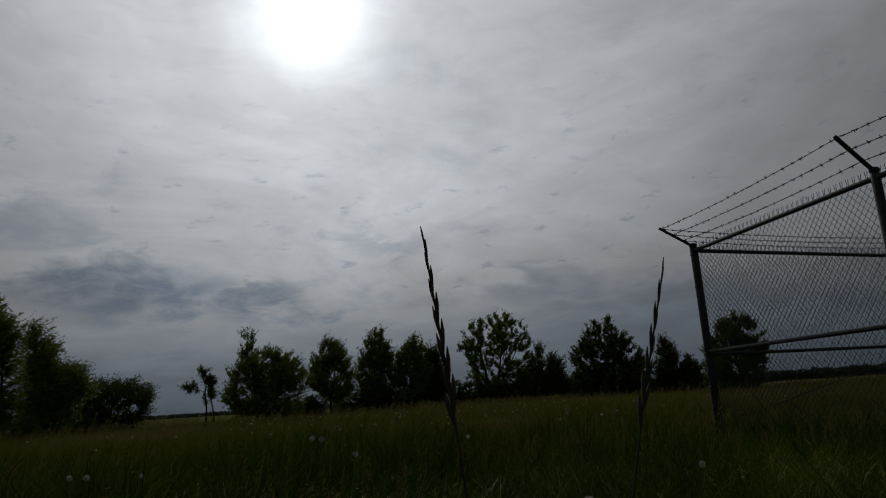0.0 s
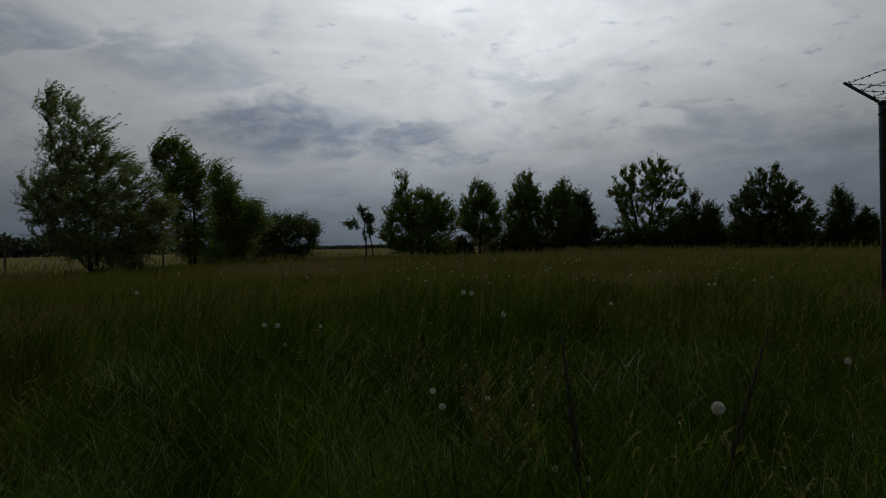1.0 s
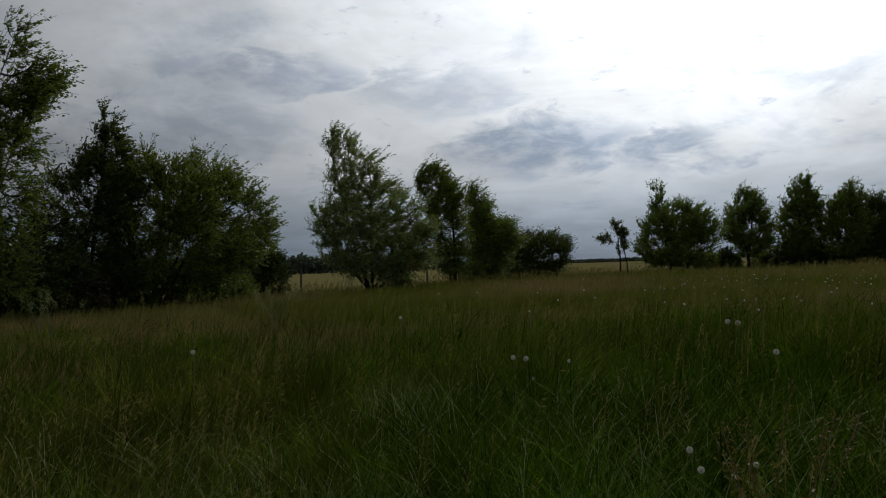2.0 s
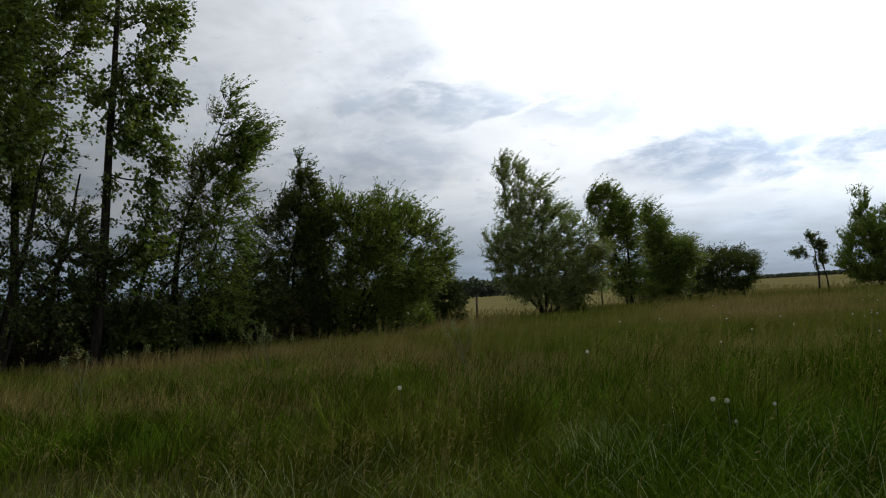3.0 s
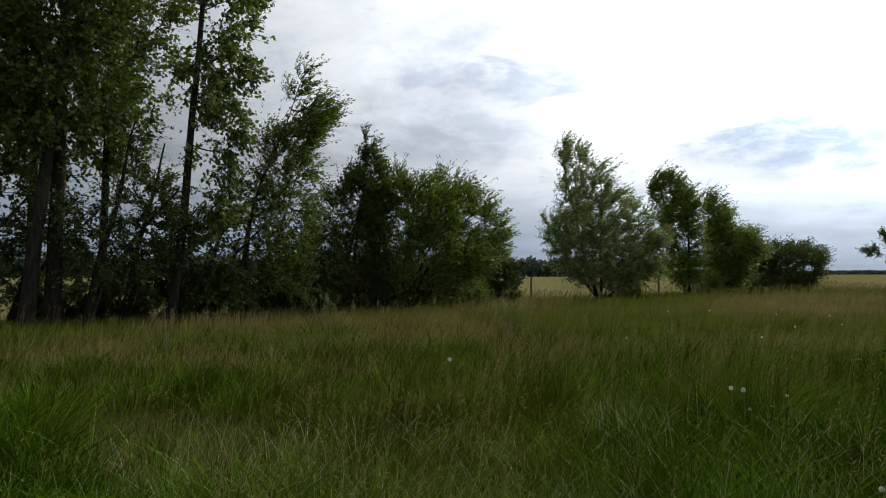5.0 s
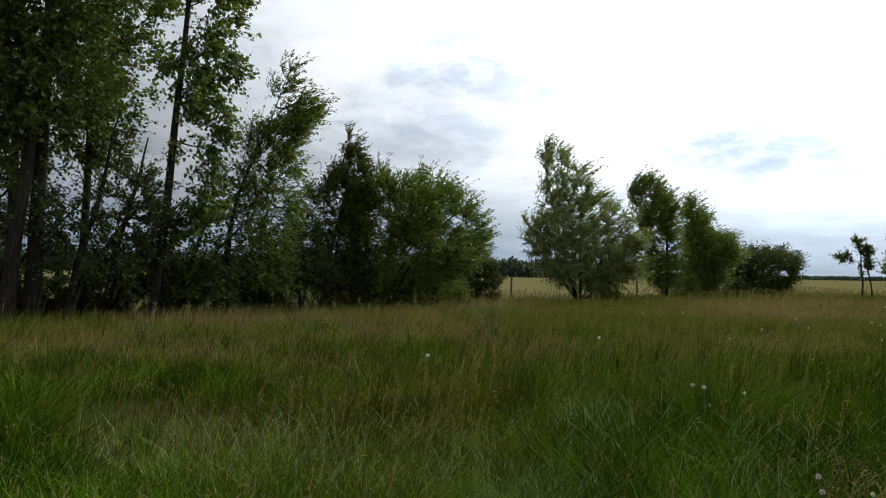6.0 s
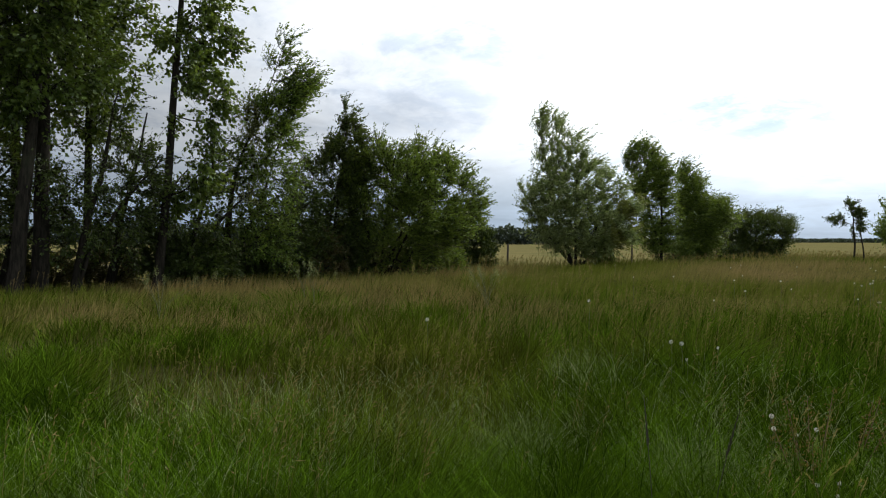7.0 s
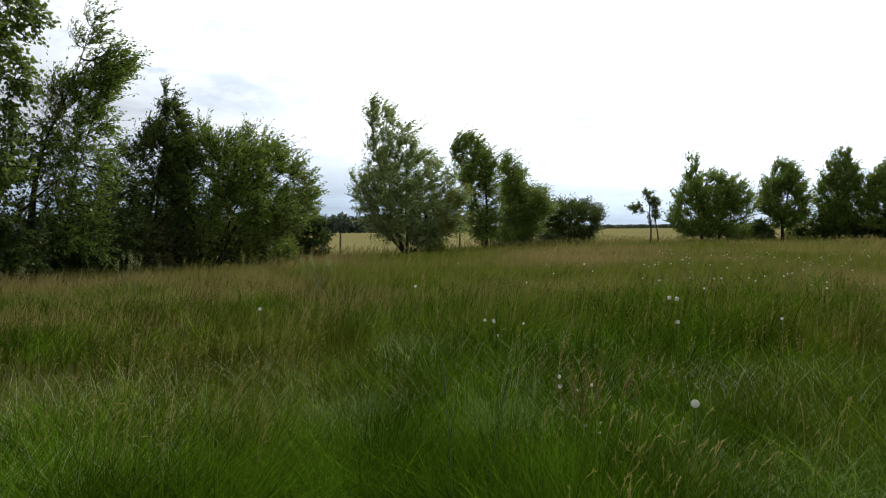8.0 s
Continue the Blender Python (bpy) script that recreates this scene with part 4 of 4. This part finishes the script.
def fluff_mesh():
    """A dandelion clock: a small core and a ball of fine parachutes."""
    n = 110
    k2 = np.arange(n) + 0.5
    ph, th = np.arccos(1 - 2 * k2 / n), math.pi * (1 + 5 ** 0.5) * k2
    d = np.stack([np.cos(th) * np.sin(ph), np.sin(th) * np.sin(ph), np.cos(ph)], -1)
    rays = np.stack([np.concatenate([d * 0.003, np.full((n, 1), 0.0003)], -1), np.concatenate([d * 0.016, np.full((n, 1), 0.0002)], -1)], 1)
    bits = [tubes(rays, 3)]
    for _ in range(8):
        bits.append(leaves(d * 0.016, d * 0.8 + RNG.normal(size=(n, 3)) * 0.6, 0.0078, 0.0040))
    v, f = join(bits)
    return mesh_of("seed_head", v, f, M_FLUFF)


def stem_mesh():
    v, f = tubes([[(0, 0, -1.0, 0.0028), (0.004, 0, -0.6, 0.0026), (0.006, 0.003, -0.25, 0.0022), (0, 0, 0, 0.002)]], 6)
    return mesh_of("stem", v, f, M_STEM, True)


FLUFF, STEM = fluff_mesh(), stem_mesh()


def dandelion(x, y, z, size=1.0):
    root = tagged(new("dandelion"), "white fluffy dandelion clock on a thin green stem", "flower", "dandelion clocks")
    root.location = (x, y, z)
    head, stem = new("seed_head", FLUFF), new("stem", STEM)
    head.parent = stem.parent = root
    head.scale = (size, size, size)
    stem.scale = (1, 1, z)


for dx, dy, dz, ds in ((0.28, 1.75, 0.38, 0.8), (-1.88, 3.27, 0.40, 0.62), (-1.81, 3.29, 0.395, 0.66), (-1.76, 3.28, 0.29, 0.5), (-1.60, 3.4, 0.38, 0.45), (-1.27, 5.66, 0.41, 1.0), (-1.20, 5.68, 0.40, 1.0),
                       (-0.13, 1.55, 0.26, 0.36), (-0.08, 1.60, 0.27, 0.36), (-0.05, 1.52, 0.25, 0.34), (-0.42, 2.2, 0.28, 0.4), (-0.45, 2.08, 0.27, 0.36), (-0.62, 2.2, 0.3, 0.5), (-0.56, 2.1, 0.27, 0.5),
                       (-0.7, 4.3, 0.36, 0.8), (-3.9, 2.6, 0.42, 0.7), (0.9, 2.8, 0.34, 0.6)):
    dandelion(dx, dy, dz, ds)
for _ in range(150):
    crowd = RNG.random() < 0.7
    fr, fa = (RNG.uniform(8, 19), radians(RNG.uniform(-8, 20))) if crowd else (RNG.uniform(4.5, 20), radians(RNG.uniform(-24, 40)))
    dandelion(MID[0] - fr * math.sin(fa), MID[1] + fr * math.cos(fa), RNG.uniform(0.38, 0.50), RNG.uniform(0.42, 0.68))


def golden_grass(x, y, n, width):
    """Arching stems with drooping straw-coloured heads."""
    a, q = RNG.uniform(0, 2 * math.pi, n), width * np.sqrt(RNG.random(n))
    p = np.stack([x + q * np.cos(a), y + q * np.sin(a)], -1)
    h = RNG.uniform(0.35, 0.47, n)
    way3 = unit(np.stack([RNG.normal(size=n) * 0.6, RNG.normal(size=n) * 0.6, np.zeros(n)], -1) + WIND * 0.8)
    t = np.linspace(0, 1, 8)
    line = np.zeros((n, 8, 4))
    line[..., 0] = p[:, :1] + way3[:, :1] * (h[:, None] * 0.20 * t ** 3)
    line[..., 1] = p[:, 1:] + way3[:, 1:2] * (h[:, None] * 0.20 * t ** 3)
    line[..., 2] = h[:, None] * (1.12 * t - 0.16 * t ** 5)
    line[..., 3] = 0.0012
    bits = [tubes(line, 3)]
    for s in np.linspace(0.86, 1.0, 9):
        i0 = min(int(s * 7), 6)
        at = line[:, i0, :3] + (line[:, i0 + 1, :3] - line[:, i0, :3]) * (s * 7 - i0)
        bits.append(leaves(at, unit(line[:, i0 + 1, :3] - line[:, i0, :3]) + RNG.normal(size=(n, 3)) * 0.35, RNG.uniform(0.010, 0.016, n), 0.0048))
    v, f = join(bits)
    tagged(piece("golden_grass", v, f, M_STRAW), "arching grass with drooping straw-coloured heads", "grass", "golden grass clumps")


for gx, gy, gn, gw in ((0.44, 0.68, 16, 0.20), (0.42, 1.05, 18, 0.26), (0.20, 1.35, 14, 0.24), (0.62, 1.25, 10, 0.25), (-0.30, 2.05, 10, 0.22), (0.95, 1.9, 10, 0.3)):
    golden_grass(gx, gy, gn, gw)


def dock(x, y, h):
    """A rusty dock: upright stem with whorls of small seeds, and broad leaves below."""
    root = tagged(new("dock_plant"), "rusty brown dock plant with seeding stems", "plant", "dock plants")
    root.location = (x, y, 0)
    for q in range(3):
        tilt = RNG.normal(scale=0.09, size=2)
        t = np.linspace(0, 1, 7)
        hh = h * RNG.uniform(0.8, 1.05)
        line = np.stack([tilt[0] * t, tilt[1] * t, hh * t, 0.003 * (1 - 0.6 * t)], -1)
        v, f = tubes([line], 5)
        piece("stem", v, f, M_RUSTY_STEM, root, "", True)
        n = 80
        s = RNG.uniform(0.5, 1.0, n)
        pos = np.stack([tilt[0] * s, tilt[1] * s, hh * s], -1) + RNG.normal(scale=0.013, size=(n, 3))
        v, f = leaves(pos, RNG.normal(size=(n, 3)), 0.011, 0.007)
        tagged(piece("seed_spike", v, f, M_RUST_SEED, root), "rusty seeds", kind="stuff")
    n = 12
    v, f = leaves(np.zeros((n, 3)) + [0, 0, 0.05], RNG.normal(size=(n, 3)) * [1, 1, 0.3] + [0, 0, 0.9], 0.24, 0.06)
    piece("foliage", v, f, M_BUSH, root)


for kx, ky, kh in ((-0.38, 2.08, 0.48), (-0.30, 2.20, 0.44), (-0.22, 1.75, 0.38)):
    dock(kx, ky, kh)


def umbel(x, y, h):
    """A pale umbel weed: branching stems with flat heads of tiny flowers."""
    root = tagged(new("umbel_weed"), "pale flowering weed standing above the grass", "plant", "pale weeds in the meadow")
    root.location = (x, y, 0)
    for q in range(6):
        e = RNG.normal(scale=0.22, size=2)
        hh = h * RNG.uniform(0.82, 1.08)
        v, f = tubes([[(0, 0, 0, 0.004), (e[0] * 0.2, e[1] * 0.2, hh * 0.5, 0.003), (e[0], e[1], hh, 0.0015)]], 5)
        piece("stem", v, f, M_STEM, root, "", True)
        n = 40
        a, r = RNG.uniform(0, 2 * math.pi, n), 0.035 * np.sqrt(RNG.random(n))
        pos = np.stack([e[0] + r * np.cos(a), e[1] + r * np.sin(a), hh + RNG.normal(scale=0.04, size=n)], -1)
        v, f = leaves(pos, RNG.normal(size=(n, 3)) + [0, 0, 0.4], 0.02, 0.011)
        tagged(piece("flower_head", v, f, M_PALE, root), kind="stuff")


for wx, wy in ((-9.2, 4.15), (-8.25, 1.48), (-6.75, 5.80), (-6.95, 5.95), (-10.3, 4.5)):
    umbel(wx, wy, RNG.uniform(0.62, 0.72))


def rye_stalk(x, y, top, lean):
    """A tall dark stem with spikelets left and right, close to the viewer's start."""
    root = tagged(new("rye_grass_stalk"), "tall dark rye-grass stalk with a narrow spiked head", "grass stalk", "rye-grass stalks")
    root.location = (x, y, 0)
    t = np.linspace(0, 1, 9)
    line = np.stack([lean[0] * (t ** 2 - 1), lean[1] * (t ** 2 - 1), top * t, 0.0017 * (1 - 0.6 * t)], -1)
    v, f = tubes([line], 6)
    piece("stalk", v, f, M_STALK, root, "", True)
    for q in range(13):
        s = 1 - (0.004 + 0.0088 * q) / top
        p = np.array([lean[0] * (s ** 2 - 1), lean[1] * (s ** 2 - 1), top * s])
        sd = 1 if q % 2 else -1
        d = unit(np.array([(0.05 + 0.006 * q) * sd + lean[0] * 2.4, 0.03, 1.0]))
        p = p + np.array([0.00012 * q * sd, 0, 0])
        l = 0.016 + 0.0006 * q
        w = 0.0007 + 0.00009 * q
        spike = [[(*(p - d * l * 0.25), 0.0004), (*(p + d * l * 0.1), w * 0.8), (*(p + d * l * 0.4), w), (*(p + d * l * 0.75), 0.0003)]]
        v, f = tubes(spike, 5)
        piece("spikelet", v, f, M_STALK, root, "", True)


rye_stalk(-0.020, 0.41, 0.745, (-0.045, 0.0))
rye_stalk(0.157, 0.515, 0.735, (0.11, 0.0))
